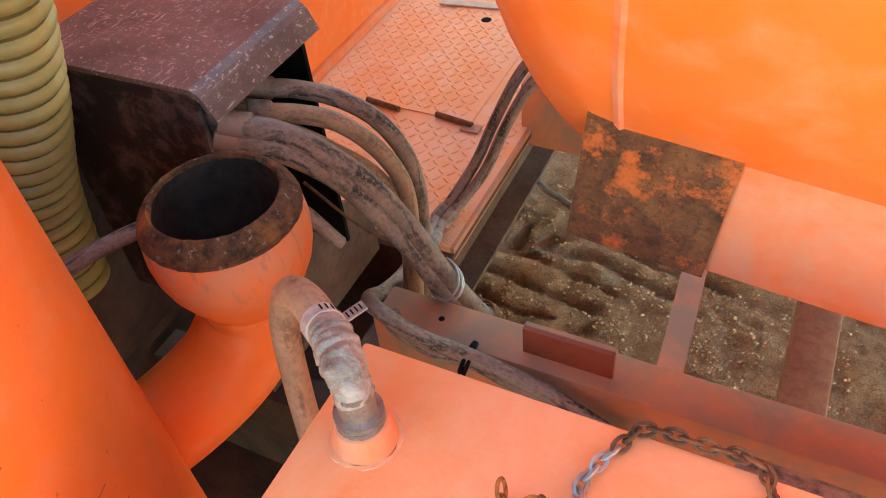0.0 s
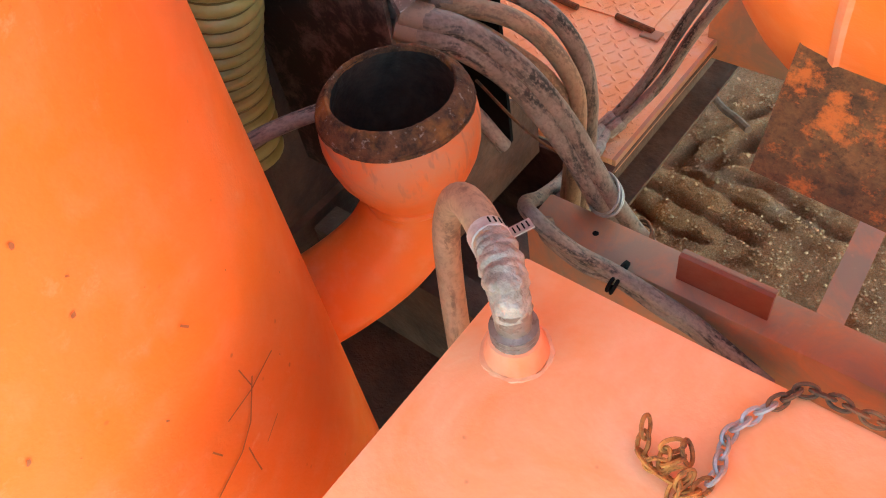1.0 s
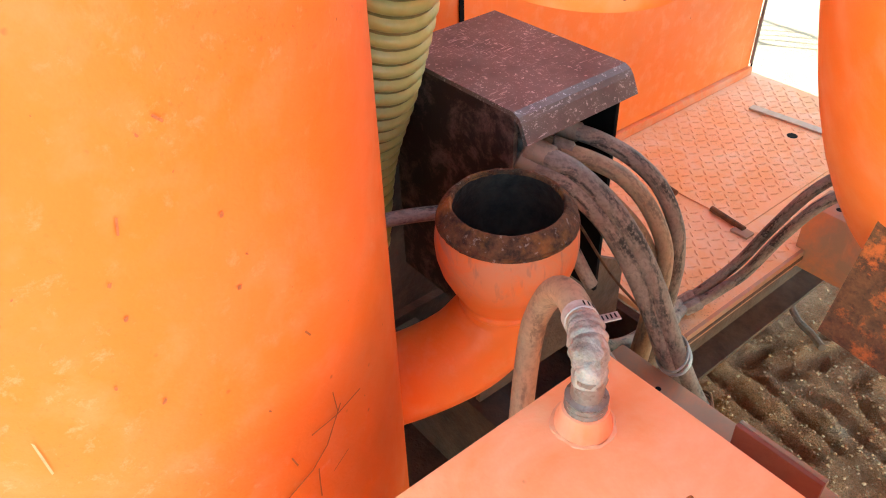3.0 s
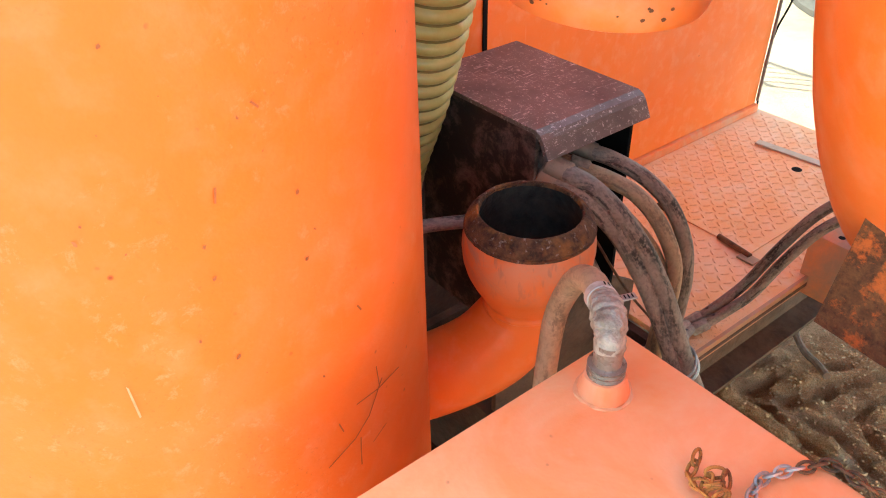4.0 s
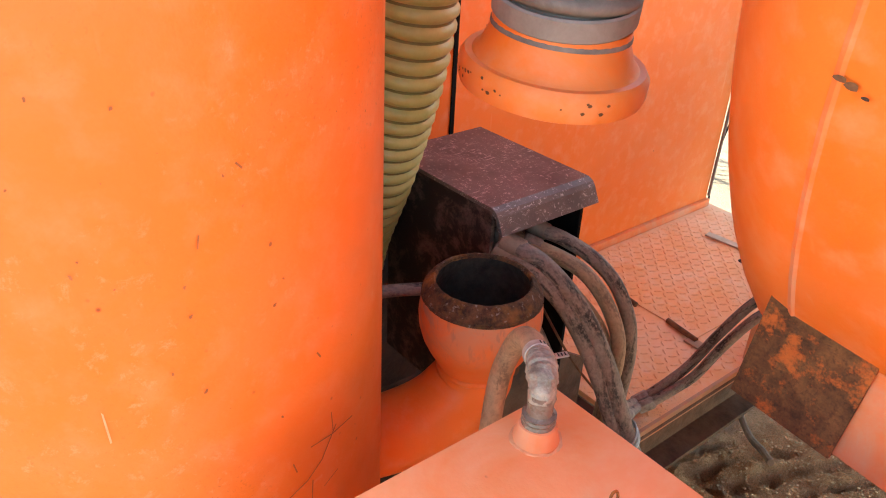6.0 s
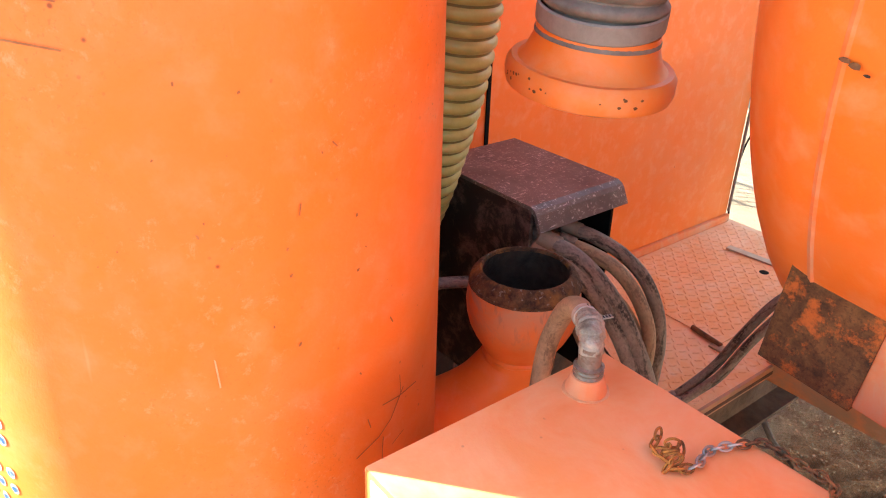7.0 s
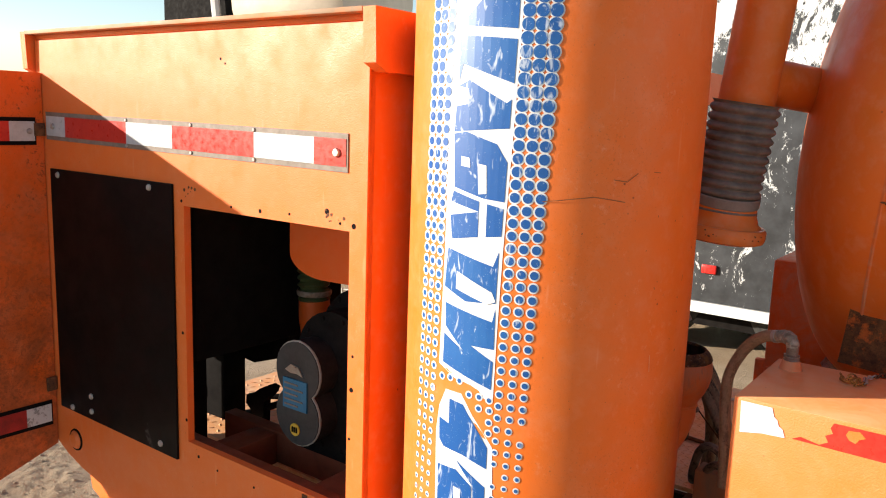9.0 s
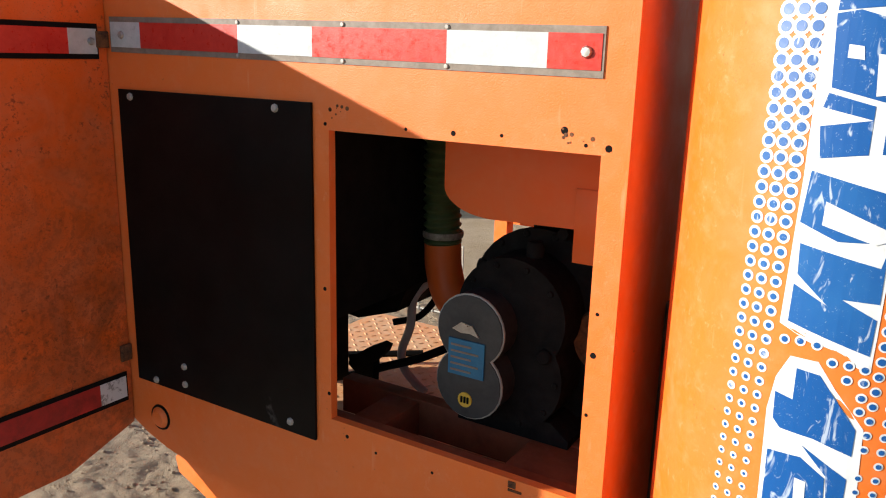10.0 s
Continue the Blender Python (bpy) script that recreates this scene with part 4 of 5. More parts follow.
for i in range(5):
    part("bar", rod((-3.6, 2.606, 0.03 + i * 0.105), (-2.7, 2.606, 0.03 + i * 0.105), 0.006, 6), STEEL_GREY, cage)

# ---- unseen running gear, added under the enclosure to block the low sun ----
gear = thing("trailer_undercarriage", "unseen chassis, axles and wheels added to block low sun", "undercarriage", (-1.5, 0.9, 0.0))
for y0 in (0.40, 1.36):
    part("chassis_rail", boxes(((-2.0, y0, 0.34), (-0.95, y0 + 0.07, 0.575)), bevel=0.004), MUD_DARK, gear)
for x in (-1.78, -1.14):
    part("axle", rod((x, 0.30, 0.30), (x, 1.58, 0.30), 0.045, 16), MUD_DARK, gear)
    for y, out in ((0.28, -1), (1.60, 1)):
        wheel = part("wheel", lathe([(0.17, 0.02), (0.19, 0.0), (0.26, 0.0), (0.295, 0.03), (0.30, 0.06), (0.30, 0.17), (0.295, 0.20), (0.26, 0.23), (0.17, 0.23)], aim((x, y + 0.115 * out, 0.297), (x, y - out, 0.297)), 40), RUBBER, gear, "dusty black tyre")
        part("rim", lathe([(0, 0.05), (0.06, 0.05), (0.07, 0.08), (0.16, 0.07), (0.17, 0.02), (0.17, 0.22), (0, 0.2)], aim((x, y + 0.115 * out, 0.297), (x, y - out, 0.297)), 32), STEEL_GREY, wheel)
# plain added boxes that keep sun off the ground under the drawbar
part("sun_block_front", boxes(((-2.0, 0.48, 0.12), (-0.92, 0.50, 0.42))), MUD_DARK, gear, "", False)
part("sun_block_mid", boxes(((-2.0, 0.52, 0.14), (-0.92, 1.36, 0.38))), MUD_DARK, gear, "", False)
part("sun_block_side", boxes(((-0.915, 0.20, 0.10), (-0.906, 1.75, 0.40))), MUD_DARK, gear, "", False)

# ---- suction elbow with its rusty socket ----
def make_socket_paint():
    """Orange paint scuffed grey below the lip, with short vertical scrapes."""
    m = Mat("socket_paint", 0.5, 0, 0.35)
    c = m.mix(m.ramp(m.noise(16.0, 5.0), 0.35, 0.7), (0.74, 0.135, 0.016), (0.76, 0.20, 0.045))
    sep = m.t.nodes.new("ShaderNodeSeparateXYZ")
    m.link(m.co, sep.inputs[0])
    worn = m.ramp(sep.outputs["Z"], 1.050, 1.112, 0.10, 1.0)
    film = m.ramp(m.noise(24.0, 7.0, 0.7, m.stretch(1, 1, 0.8), 0.5), 0.32, 0.58)
    c = m.mix(m.mul(m.mul(film, worn), 0.6), c, (0.48, 0.25, 0.15))
    scrape = m.ramp(m.noise(95.0, 3.0, 0.6, m.stretch(1, 1, 0.22)), 0.58, 0.66)
    c = m.mix(m.mul(m.mul(scrape, worn), 0.40), c, (0.22, 0.14, 0.10))
    smear = m.ramp(m.noise(11.0, 6.0, 0.7, None, 0.8), 0.55, 0.63)
    c = m.mix(m.mul(m.mul(smear, worn), 0.55), c, (0.30, 0.20, 0.15))
    m.color(c)
    m.bump(m.noise(260.0, 3.0), 0.2, 0.001)
    return m.m


def make_rim_rust():
    """Crusted rust: near-black scale, brown body, orange bloom and pale bare edges."""
    m = Mat("rim_rust", 0.85, 0.1, 0.3)
    c = m.mix(m.ramp(m.noise(60.0, 7.0, 0.75), 0.36, 0.62), (0.026, 0.014, 0.010), (0.17, 0.072, 0.030))
    c = m.mix(m.mul(m.ramp(m.noise(22.0, 5.0), 0.52, 0.66), 0.8), c, (0.34, 0.13, 0.028))
    c = m.mix(m.mul(m.ramp(m.noise(130.0, 4.0, 0.7), 0.60, 0.68), 0.7), c, (0.36, 0.27, 0.21))
    m.color(c)
    m.bump(m.noise(150.0, 6.0, 0.7), 0.9, 0.004)
    return m.m


SX, SY = -0.448, 0.464
elbow = thing("suction_elbow", "open orange pipe elbow with a rusty flared socket", "pipe elbow", (SX, SY, 0.85))
MS = Matrix.Translation((SX, SY, 0))
part("socket_bulge", lathe([(0.0478, 1.0160), (0.0486, 1.0237), (0.0535, 1.0336), (0.0615, 1.0468), (0.0690, 1.0633), (0.0732, 1.0798), (0.0747, 1.0952), (0.0742, 1.1050), (0.0730, 1.1140), (0.0718, 1.1200)], MS, 64, None, 0.006), make_socket_paint(), elbow, "scuffed orange socket bulge")
rim_profile = [(0.0708, 1.1196), (0.0728, 1.1212), (0.0726, 1.1236), (0.0712, 1.1246), (0.0716, 1.1262), (0.0704, 1.1292), (0.0684, 1.1325), (0.0658, 1.1358), (0.0630, 1.1392), (0.0604, 1.1418), (0.0584, 1.1428), (0.0568, 1.1422), (0.0560, 1.1404), (0.0556, 1.1375)]
part("socket_rim", roughen(lathe(rim_profile, MS, 160, None, 0.008), 0.0009, 150.0), make_rim_rust(), elbow, "thick rusted socket lip")
part("socket_bore", roughen(lathe([(0.0559, 1.1398), (0.0585, 1.1250), (0.0620, 1.1117), (0.0616, 1.0930), (0.0550, 1.0600), (0.0440, 1.0292), (0.0396, 0.9962), (0.0374, 0.9412), (0, 0.9412)], MS, 64), 0.0010, 80.0), simple("sooty_bore", (0.012, 0.008, 0.006), (0.055, 0.032, 0.020), 40.0, 0.85, 0.0, 0.6, 90.0, 0.004), elbow, "sooty pipe bore")
part("weld_bead", lathe([(0.0474, 1.0140), (0.0500, 1.0172), (0.0500, 1.0205), (0.0484, 1.0238)], MS, 48, None, 0.03), ORANGE, elbow)
part("bend", tube([(SX, SY, 1.022), (SX - 0.003, SY - 0.006, 0.990), (-0.467, 0.427, 0.948), (-0.495, 0.380, 0.918), (-0.532, 0.322, 0.897), (-0.58, 0.245, 0.885)],
                  lambda s: 0.0480 + 0.0040 * min(1.0, s / 0.06), 40, 14, None, None, False), ORANGE, elbow)
part("mount_lug", prism([(-0.565, 0.885), (-0.495, 0.885), (-0.515, 0.79), (-0.575, 0.70)], "y", 0.318, 0.330), ORANGE, elbow, "", False)

# ---- hydraulic tank box ----
tank_box = thing("hydraulic_tank", "orange welded steel hydraulic tank with a flat, dusty top painted paler", "tank", (0.2, 0.17, 0.55))
BX0, BX1, BY0, BY1, BZ = -0.216, 0.83, 0.070, 0.338, 1.197
# dusty paint, lightened further to stand in for bright fill light on top
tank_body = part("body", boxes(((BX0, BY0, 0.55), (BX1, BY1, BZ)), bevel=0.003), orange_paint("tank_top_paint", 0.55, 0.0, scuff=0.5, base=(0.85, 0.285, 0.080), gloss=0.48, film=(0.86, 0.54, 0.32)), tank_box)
# the front face keeps the deeper wall orange
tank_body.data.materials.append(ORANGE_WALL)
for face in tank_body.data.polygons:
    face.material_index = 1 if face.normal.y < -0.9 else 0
NX, NY = -0.182, 0.280
part("weld_collar", lathe([(0.0185, -0.001), (0.0180, 0.004), (0.0160, 0.010), (0.0148, 0.016), (0.0125, 0.017)], Matrix.Translation((NX, NY, BZ)), 32, None, 0.05), ORANGE_DUSTY, tank_box)
part("bare_ring", lathe([(0.0208, -0.0003), (0.0205, 0.0006), (0.0182, 0.0009)], Matrix.Translation((NX, NY, BZ)), 36, None, 0.10), LABEL_PALE, tank_box, "bare ring where paint flaked", False)
part("threaded_nipple", lathe([(0.0130, 0.016), (0.0136, 0.018), (0.0128, 0.020), (0.0136, 0.022), (0.0128, 0.024), (0.0136, 0.026), (0.0118, 0.0265), (0.0102, 0.0275), (0.0102, 0.046)], Matrix.Translation((NX, NY, BZ)), 24), simple("glazed_brown_pipe", (0.10, 0.060, 0.042), (0.24, 0.165, 0.125), 60.0, 0.3), tank_box, "threaded steel nipple")
cap = part("filler_cap", lathe([(0, 0.018), (0.050, 0.018), (0.056, 0.014), (0.058, 0.004), (0.068, 0.003), (0.070, -0.001)], Matrix.Translation((0.054, 0.232, BZ)), 48), simple("weathered_cap", (0.085, 0.078, 0.066), (0.22, 0.20, 0.175), 35.0, 0.7, 0.1, 0.5, 120.0, 0.003), tank_box, "round grey filler cap")
M = Matrix.Translation((0.058, 0.216, BZ + 0.018)) @ pose(0, 0, 0, 0, 0, 22)
bm = bmesh.new()
for lo, hi in (((-0.045, -0.019, 0.0), (0.07, -0.0165, 0.030)), ((-0.045, 0.0165, 0.0), (0.07, 0.019, 0.030)), ((-0.045, -0.0165, 0.0275), (0.07, 0.0165, 0.030)), ((-0.045, -0.0165, 0.0), (0.07, 0.0165, 0.0025))):
    box(bm, lo, hi, 0, M)
part("handle_tube", bm, simple("brown_steel", (0.06, 0.045, 0.036), (0.13, 0.10, 0.08), 30.0, 0.5, 0.4), cap, "square steel handle tube", False)
# worn tape on the front
front_tape = thing("worn_tape", "torn white and red reflective tape along the tank front", "reflective tape", (-0.1, BY0, 1.19))


def wall_poly(outline, lift):
    return prism(outline, "y", BY0 - lift, BY0 - 0.0002)


part("white_piece", wall_poly([(-0.2045, 1.1920), (-0.1580, 1.1915), (-0.1540, 1.1780), (-0.1490, 1.1740), (-0.1460, 1.1650), (-0.1400, 1.1610), (-0.1360, 1.1490), (-0.1680, 1.1475), (-0.2025, 1.1410)], 0.0012), PAPER, front_tape, "torn white tape end", False)
part("red_piece", wall_poly([(-0.0710, 1.1900), (0.8120, 1.1900), (0.8120, 1.1390), (-0.1260, 1.1510), (-0.1140, 1.1570), (-0.0880, 1.1520), (-0.0760, 1.1590), (-0.0810, 1.1680), (-0.0710, 1.1740), (-0.0750, 1.1820)], 0.0012), TAPE_RED, front_tape, "scuffed red reflective tape", False)
part("peeled_patch", wall_poly([(-0.0510, 1.1840), (-0.0360, 1.1860), (-0.0280, 1.1780), (-0.0360, 1.1740), (-0.0400, 1.1670), (-0.0490, 1.1700), (-0.0540, 1.1770)], 0.0016), ORANGE_WALL, front_tape, "", False)

# breather hose from the nipple
breather = thing("breather_hose", "mud-caked rubber breather hose clamped to an elbow fitting", "hose", (NX, NY, 1.26))


def lumpy(points, r0, amp, seed):
    return roughen(tube(points, lambda s: r0 + amp * noise.noise(Vector((s * 70, seed, 0.5))), 40, 34), amp * 1.5, 210.0, seed)


def ridged(s):
    """Radius of the coupling along its length: neck, collar rings and crusted grooves."""
    r = 0.0104
    for at, half, rise in ((0.018, 0.0060, 0.0012), (0.0290, 0.0040, 0.0017), (0.0370, 0.0025, 0.0015), (0.043, 0.0018, 0.0010)):
        r += rise * max(0.0, 1.0 - (abs(s - at) / half) ** 4)
    return r + 0.0007 * noise.noise(Vector((s * 90, 1.0, 0.5)))


FIT_PATH = [(NX, NY, 1.236), (NX - 0.001, NY + 0.001, 1.2430), (-0.187, 0.2845, 1.2480), (-0.197, 0.2935, 1.2500), (-0.207, 0.302, 1.2475), (-0.214, 0.3075, 1.2445)]
part("elbow_fitting", roughen(tube(FIT_PATH, ridged, 48, 30), 0.0013, 230.0, 1.0), STEEL_DIRTY, breather, "caked metal elbow fitting")
CLAMP_AT = Vector((-0.2125, 0.3060, 1.2450))
clamp_dir = Vector((-0.80, 0.54, -0.27)).normalized()
cm = aim(CLAMP_AT, CLAMP_AT + clamp_dir)
clamp = part("hose_clamp", lathe([(0.0106, 0), (0.0117, 0.0005), (0.0117, 0.0095), (0.0106, 0.010)], cm, 28), CLAMP, breather, "bright worm-drive clamp")
side = Vector((0.62, 0.74, 0.20))
side = (side - clamp_dir * side.dot(clamp_dir)).normalized()
flat = clamp_dir.cross(side)
tail = Matrix.Translation(CLAMP_AT + side * 0.0113 + flat * 0.0035) @ Matrix((side, clamp_dir, flat)).transposed().to_4x4()
bm = bmesh.new()
box(bm, (0.0, 0.0, -0.0005), (0.0135, 0.0095, 0.0005), 0.0, tail)
part("clamp_tail", bm, CLAMP, clamp, "slotted band tail", False)
for i in range(4):
    bm = bmesh.new()
    box(bm, (0.0022 + i * 0.0028, 0.0020, -0.0009), (0.0031 + i * 0.0028, 0.0076, 0.0009), 0.0, tail)
    part("slot", bm, NEAR_BLACK, clamp, "", False)
for i in range(4):
    bm = bmesh.new()
    box(bm, (0.0112, -0.0005, 0.0022), (0.0120, 0.0005, 0.0078), 0.0, cm @ pose(0, 0, 0, 0, 0, 100 + i * 16))
    part("slot", bm, NEAR_BLACK, clamp, "", False)
part("hose", tube([(-0.210, 0.304, 1.2460), (-0.238, 0.324, 1.2370), (-0.266, 0.342, 1.2160), (-0.291, 0.357, 1.180), (-0.309, 0.364, 1.134), (-0.309, 0.358, 1.080), (-0.300, 0.345, 1.02), (-0.29, 0.33, 0.92)], 0.0106, 18), HOSE_MUD, breather)


# rusty chain on the tank top
def chain(points, name, label):
    top = thing(name, label, "chain", points[0])
    path = smooth_path(points, 30)
    gone, nxt, k = 0.0, 0.0, 0
    for a, b in zip(path, path[1:]):
        gone += (b - a).length
        if gone >= nxt:
            nxt += 0.0080
            d = (b - a).normalized()
            m = aim(a, a + d) @ pose(0, 0, 0, 0, 0, 38 if k % 2 else -52)
            ring = []
            for i in range(16):
                t = 2 * math.pi * i / 16
                ring.append(m @ Vector((0.0034 * math.cos(t), 0, 0.0060 * math.sin(t))))
            bm = bmesh.new()
            rows = []
            for i in range(16):
                tg = (ring[(i + 1) % 16] - ring[i - 1]).normalized()
                u = (m.to_3x3() @ Vector((0, 1, 0))).normalized()
                v = tg.cross(u)
                rows.append([bm.verts.new(ring[i] + (u * math.cos(q) + v * math.sin(q)) * 0.0012) for q in (0, 1.257, 2.513, 3.77, 5.027)])
            for i in range(16):
                for j in range(5):
                    bm.faces.new((rows[i][j], rows[(i + 1) % 16][j], rows[(i + 1) % 16][(j + 1) % 5], rows[i][(j + 1) % 5]))
            part("link", bm, RUST_ORANGE if k < 14 else (GALV if k < 21 else RUST), top)
            k += 1
    return top


ZC = BZ + 0.0045
chain([(-0.100, 0.275, ZC + 0.004), (-0.095, 0.263, ZC), (-0.086, 0.261, ZC + 0.003), (-0.077, 0.273, ZC + 0.006), (-0.085, 0.271, ZC + 0.007), (-0.082, 0.259, ZC), (-0.072, 0.264, ZC + 0.006), (-0.074, 0.254, ZC), (-0.066, 0.261, ZC), (-0.062, 0.275, ZC), (-0.066, 0.293, ZC), (-0.062, 0.309, ZC), (-0.053, 0.327, ZC), (-0.044, 0.339, ZC), (-0.014, 0.341, ZC - 0.001),
       (0.011, 0.340, ZC), (0.020, 0.325, ZC), (0.022, 0.305, ZC), (0.036, 0.287, ZC)], "chain", "short rusty chain lying on the tank top")

# ---- vacuum debris tank with its suction stack ----
TX, TY, TZ, TA, TR = -0.142, 0.994, 1.381, 0.248, 0.610
debris = thing("debris_tank", "large horizontal orange vacuum tank with a domed end", "vacuum tank", (0.9, TY, TZ))
prof = [(TR * math.sin(a), -TA * math.cos(a)) for a in [math.pi / 2 * i / 20 for i in range(21)]]
TM = Matrix.Translation((TX, TY, TZ)) @ Euler((0, radians(90), 0)).to_matrix().to_4x4()
part("domed_head", lathe(prof, TM, 96), ORANGE, debris)
part("shell", lathe([(TR, 0.0), (TR + 0.001, 0.002), (TR + 0.001, 2.2), (0.45, 2.35), (0, 2.4)], TM, 96), ORANGE, debris)
part("weld_seam", lathe([(TR + 0.0005, -0.004), (TR + 0.0022, 0.0), (TR + 0.0005, 0.004)], TM, 96), ORANGE_DUSTY, debris)
skirt = part("support_skirt", boxes(((-0.160, 0.50, 0.925), (1.9, 1.49, 1.06)), bevel=0.006), ORANGE_DUSTY, debris)
part("rust_plate", boxes(((-0.1635, 0.4965, 0.9235), (-0.066, 0.56, 1.05))), PLATE_RUST, debris, "rusted corner patch", False)
bm = bmesh.new()
for dx, dz, w, h in ((-0.010, 0.002, 0.005, 0.002), (-0.002, 0.0, 0.005, 0.0026), (0.008, -0.004, 0.003, 0.0012), (0.024, 0.006, 0.003, 0.0018), (0.030, 0.003, 0.005, 0.0008)):
    z = 1.250 + dz
    y = TY - math.sqrt((TR + 0.0035) ** 2 - (z - TZ) ** 2)
    x = -0.130 + dx
    ring = [bm.verts.new((x + w * math.cos(a) * (0.8 + 0.4 * ((i * 7) % 3) / 3), y, z + h * math.sin(a))) for i, a in enumerate(2 * math.pi * k / 9 for k in range(9))]
    bm.faces.new(ring)
part("paint_chip", bm, RUST, debris, "chipped paint on the weld", False, "stuff")


def tank_poly(outline, lift, material, name, label=""):
    """An outline in (x, height) laid on the tank's side."""
    bm = bmesh.new()
    bm.faces.new([bm.verts.new((x, TY - math.sqrt((TR + lift) ** 2 - (z - TZ) ** 2), z)) for x, z in outline])
    bmesh.ops.triangulate(bm, faces=bm.faces[:])
    return part(name, bm, material, debris, label, False)


for off in (0.0, 0.20, 0.40):
    tank_poly([(-0.093 + off, 1.524), (0.080 + off, 1.524), (0.106 + off, 1.640), (-0.070 + off, 1.640)], 0.005, WHITE_VINYL, "decal_backing", "white decal backing")
    tank_poly([(-0.082 + off, 1.530), (0.072 + off, 1.530), (0.096 + off, 1.634), (-0.062 + off, 1.634)], 0.0065, BLUE_VINYL, "decal_block", "plain blue slanted decal block")
tank_poly([(-0.100, 1.432), (-0.040, 1.436), (0.02, 1.424), (0.02, 1.405), (-0.035, 1.424)], 0.005, WHITE_VINYL, "decal_swoosh", "white decal swoosh")
tank_poly([(-0.020, 1.296), (0.16, 1.296), (0.17, 1.418), (0.02, 1.418), (-0.015, 1.395), (-0.030, 1.345)], 0.005, WHITE_VINYL, "decal_backing", "")
tank_poly([(-0.014, 1.302), (0.15, 1.302), (0.16, 1.411), (0.025, 1.411), (-0.009, 1.390), (-0.023, 1.345)], 0.0065, BLUE_VINYL, "decal_block", "plain dark blue decal shape")

FX, FY, FZ = -0.432, 0.475, 1.123
stack = thing("suction_stack", "orange suction pipe stack with hanging grey ribbed hose and flange", "pipe stack", (FX, FY, FZ))
flange = part("flange", lathe([(0.0610, FZ - 0.004), (0.0807, FZ - 0.008), (0.0894, FZ - 0.004), (0.0921, FZ + 0.004), (0.0916, FZ + 0.018), (0.0872, FZ + 0.024), (0.0807, FZ + 0.024), (0.0741, FZ + 0.030), (0.0676, FZ + 0.046), (0.0654, FZ + 0.062), (0.0610, FZ + 0.062)], Matrix.Translation((FX, FY, 0)), 64), orange_paint("flange_paint", 0.3, 1.0), stack, "chipped orange bell flange")
rng = random.Random(4)
bm = bmesh.new()
for i in range(26):
    a = rng.uniform(-2.6, -0.2)
    z = FZ + rng.uniform(0.006, 0.020)
    r = rng.uniform(0.0006, 0.0019)
    c = Vector((FX + 0.0929 * math.cos(a), FY + 0.0929 * math.sin(a), z))
    u = Vector((-math.sin(a), math.cos(a), 0))
    bm.faces.new([bm.verts.new(c + u * r * 1.4 * math.cos(q) * rng.uniform(0.6, 1.1) + Vector((0, 0, 1)) * r * math.sin(q)) for q in (0, 0.9, 1.8, 2.7, 3.6, 4.5, 5.4)])
part("paint_chip", bm, RUST, flange, "", False, "stuff")
part("ribbed_hose", tube([(FX, FY, FZ + 0.052), (FX, FY, FZ + 0.12), (FX + 0.002, FY, FZ + 0.20), (FX + 0.004, FY, FZ + 0.270)], lambda s: 0.0590 + 0.0085 * abs(math.cos(math.pi * s / 0.0185)) ** 0.8 + 0.0016 * noise.noise(Vector((s * 60, 1, 0))), 36, 10, None, (0.0185, 9)), HOSE_GREY, stack, "dusty grey ribbed rubber hose")
for z, t in ((FZ + 0.066, 6),):
    part("tape_wrap", lathe([(0.0660, 0), (0.0680, 0.002), (0.0680, 0.020), (0.0660, 0.022)], Matrix.Translation((FX, FY, z)) @ pose(0, 0, 0, t, t / 2, 0), 40), simple("grey_wrap", (0.20, 0.16, 0.14), (0.32, 0.27, 0.24), 26.0, 0.7), stack)
part("pipe", rod((FX + 0.004, FY, FZ + 0.262), (FX + 0.004, FY, FZ + 0.530), 0.0545, 40), ORANGE, stack)
part("link_pipe", tube([(FX, FY, 1.437), (-0.39, 0.56, 1.437), (-0.30, 0.76, 1.430)], 0.047, 32), ORANGE, stack)
stack_hose = thing("suction_hose", "olive green ribbed suction hose looping from the pipe stack", "hose", (FX, FY, 1.80))


def green_radius(base, amp, pitch):
    return lambda s: base + amp * (1 - abs(2 * ((s / pitch) % 1.0) - 1) ** 2.5)


GREEN_PATH = [(-0.342, FY, 1.90), (-0.331, FY, 1.99), (-0.340, FY + 0.004, 2.13), (-0.42, 0.485, 2.25), (-0.53, 0.505, 2.22), (-0.585, 0.515, 2.05), (-0.612, 0.515, 1.88), (-0.625, 0.51, 1.70), (-0.644, 0.505, 1.48), (-0.668, 0.50, 1.33), (-0.716, 0.495, 1.18), (-0.768, 0.485, 1.04), (-0.78, 0.47, 0.90)]
part("ribbed_wall", tube(GREEN_PATH,
                         green_radius(0.0500, 0.0085, 0.0205), 30, 14, None, (0.0205, 8)), HOSE_GREEN, stack_hose)
# plain inner tube in darker olive, added to darken the creases between ribs
part("rib_groove", tube(GREEN_PATH, 0.0532, 30, 14), HOSE_GREEN_RIB, stack_hose, "darker inner tube added to deepen the grooves between ribs")
part("hose_clamp", lathe([(0.0610, 0), (0.0625, 0.002), (0.0625, 0.014), (0.0610, 0.016)], Matrix.Translation((-0.3400, FY, 1.918)) @ pose(0, 0, 0, 0, 6.6, 0), 36), STEEL, stack_hose, "steel band clamp")

# the tank stands a little raised on its rear hinge
RAISE = Matrix.Translation((2.2, 0, 0.85)) @ Euler((0, 0.104, 0)).to_matrix().to_4x4() @ Matrix.Translation((-2.2, 0, -0.85))
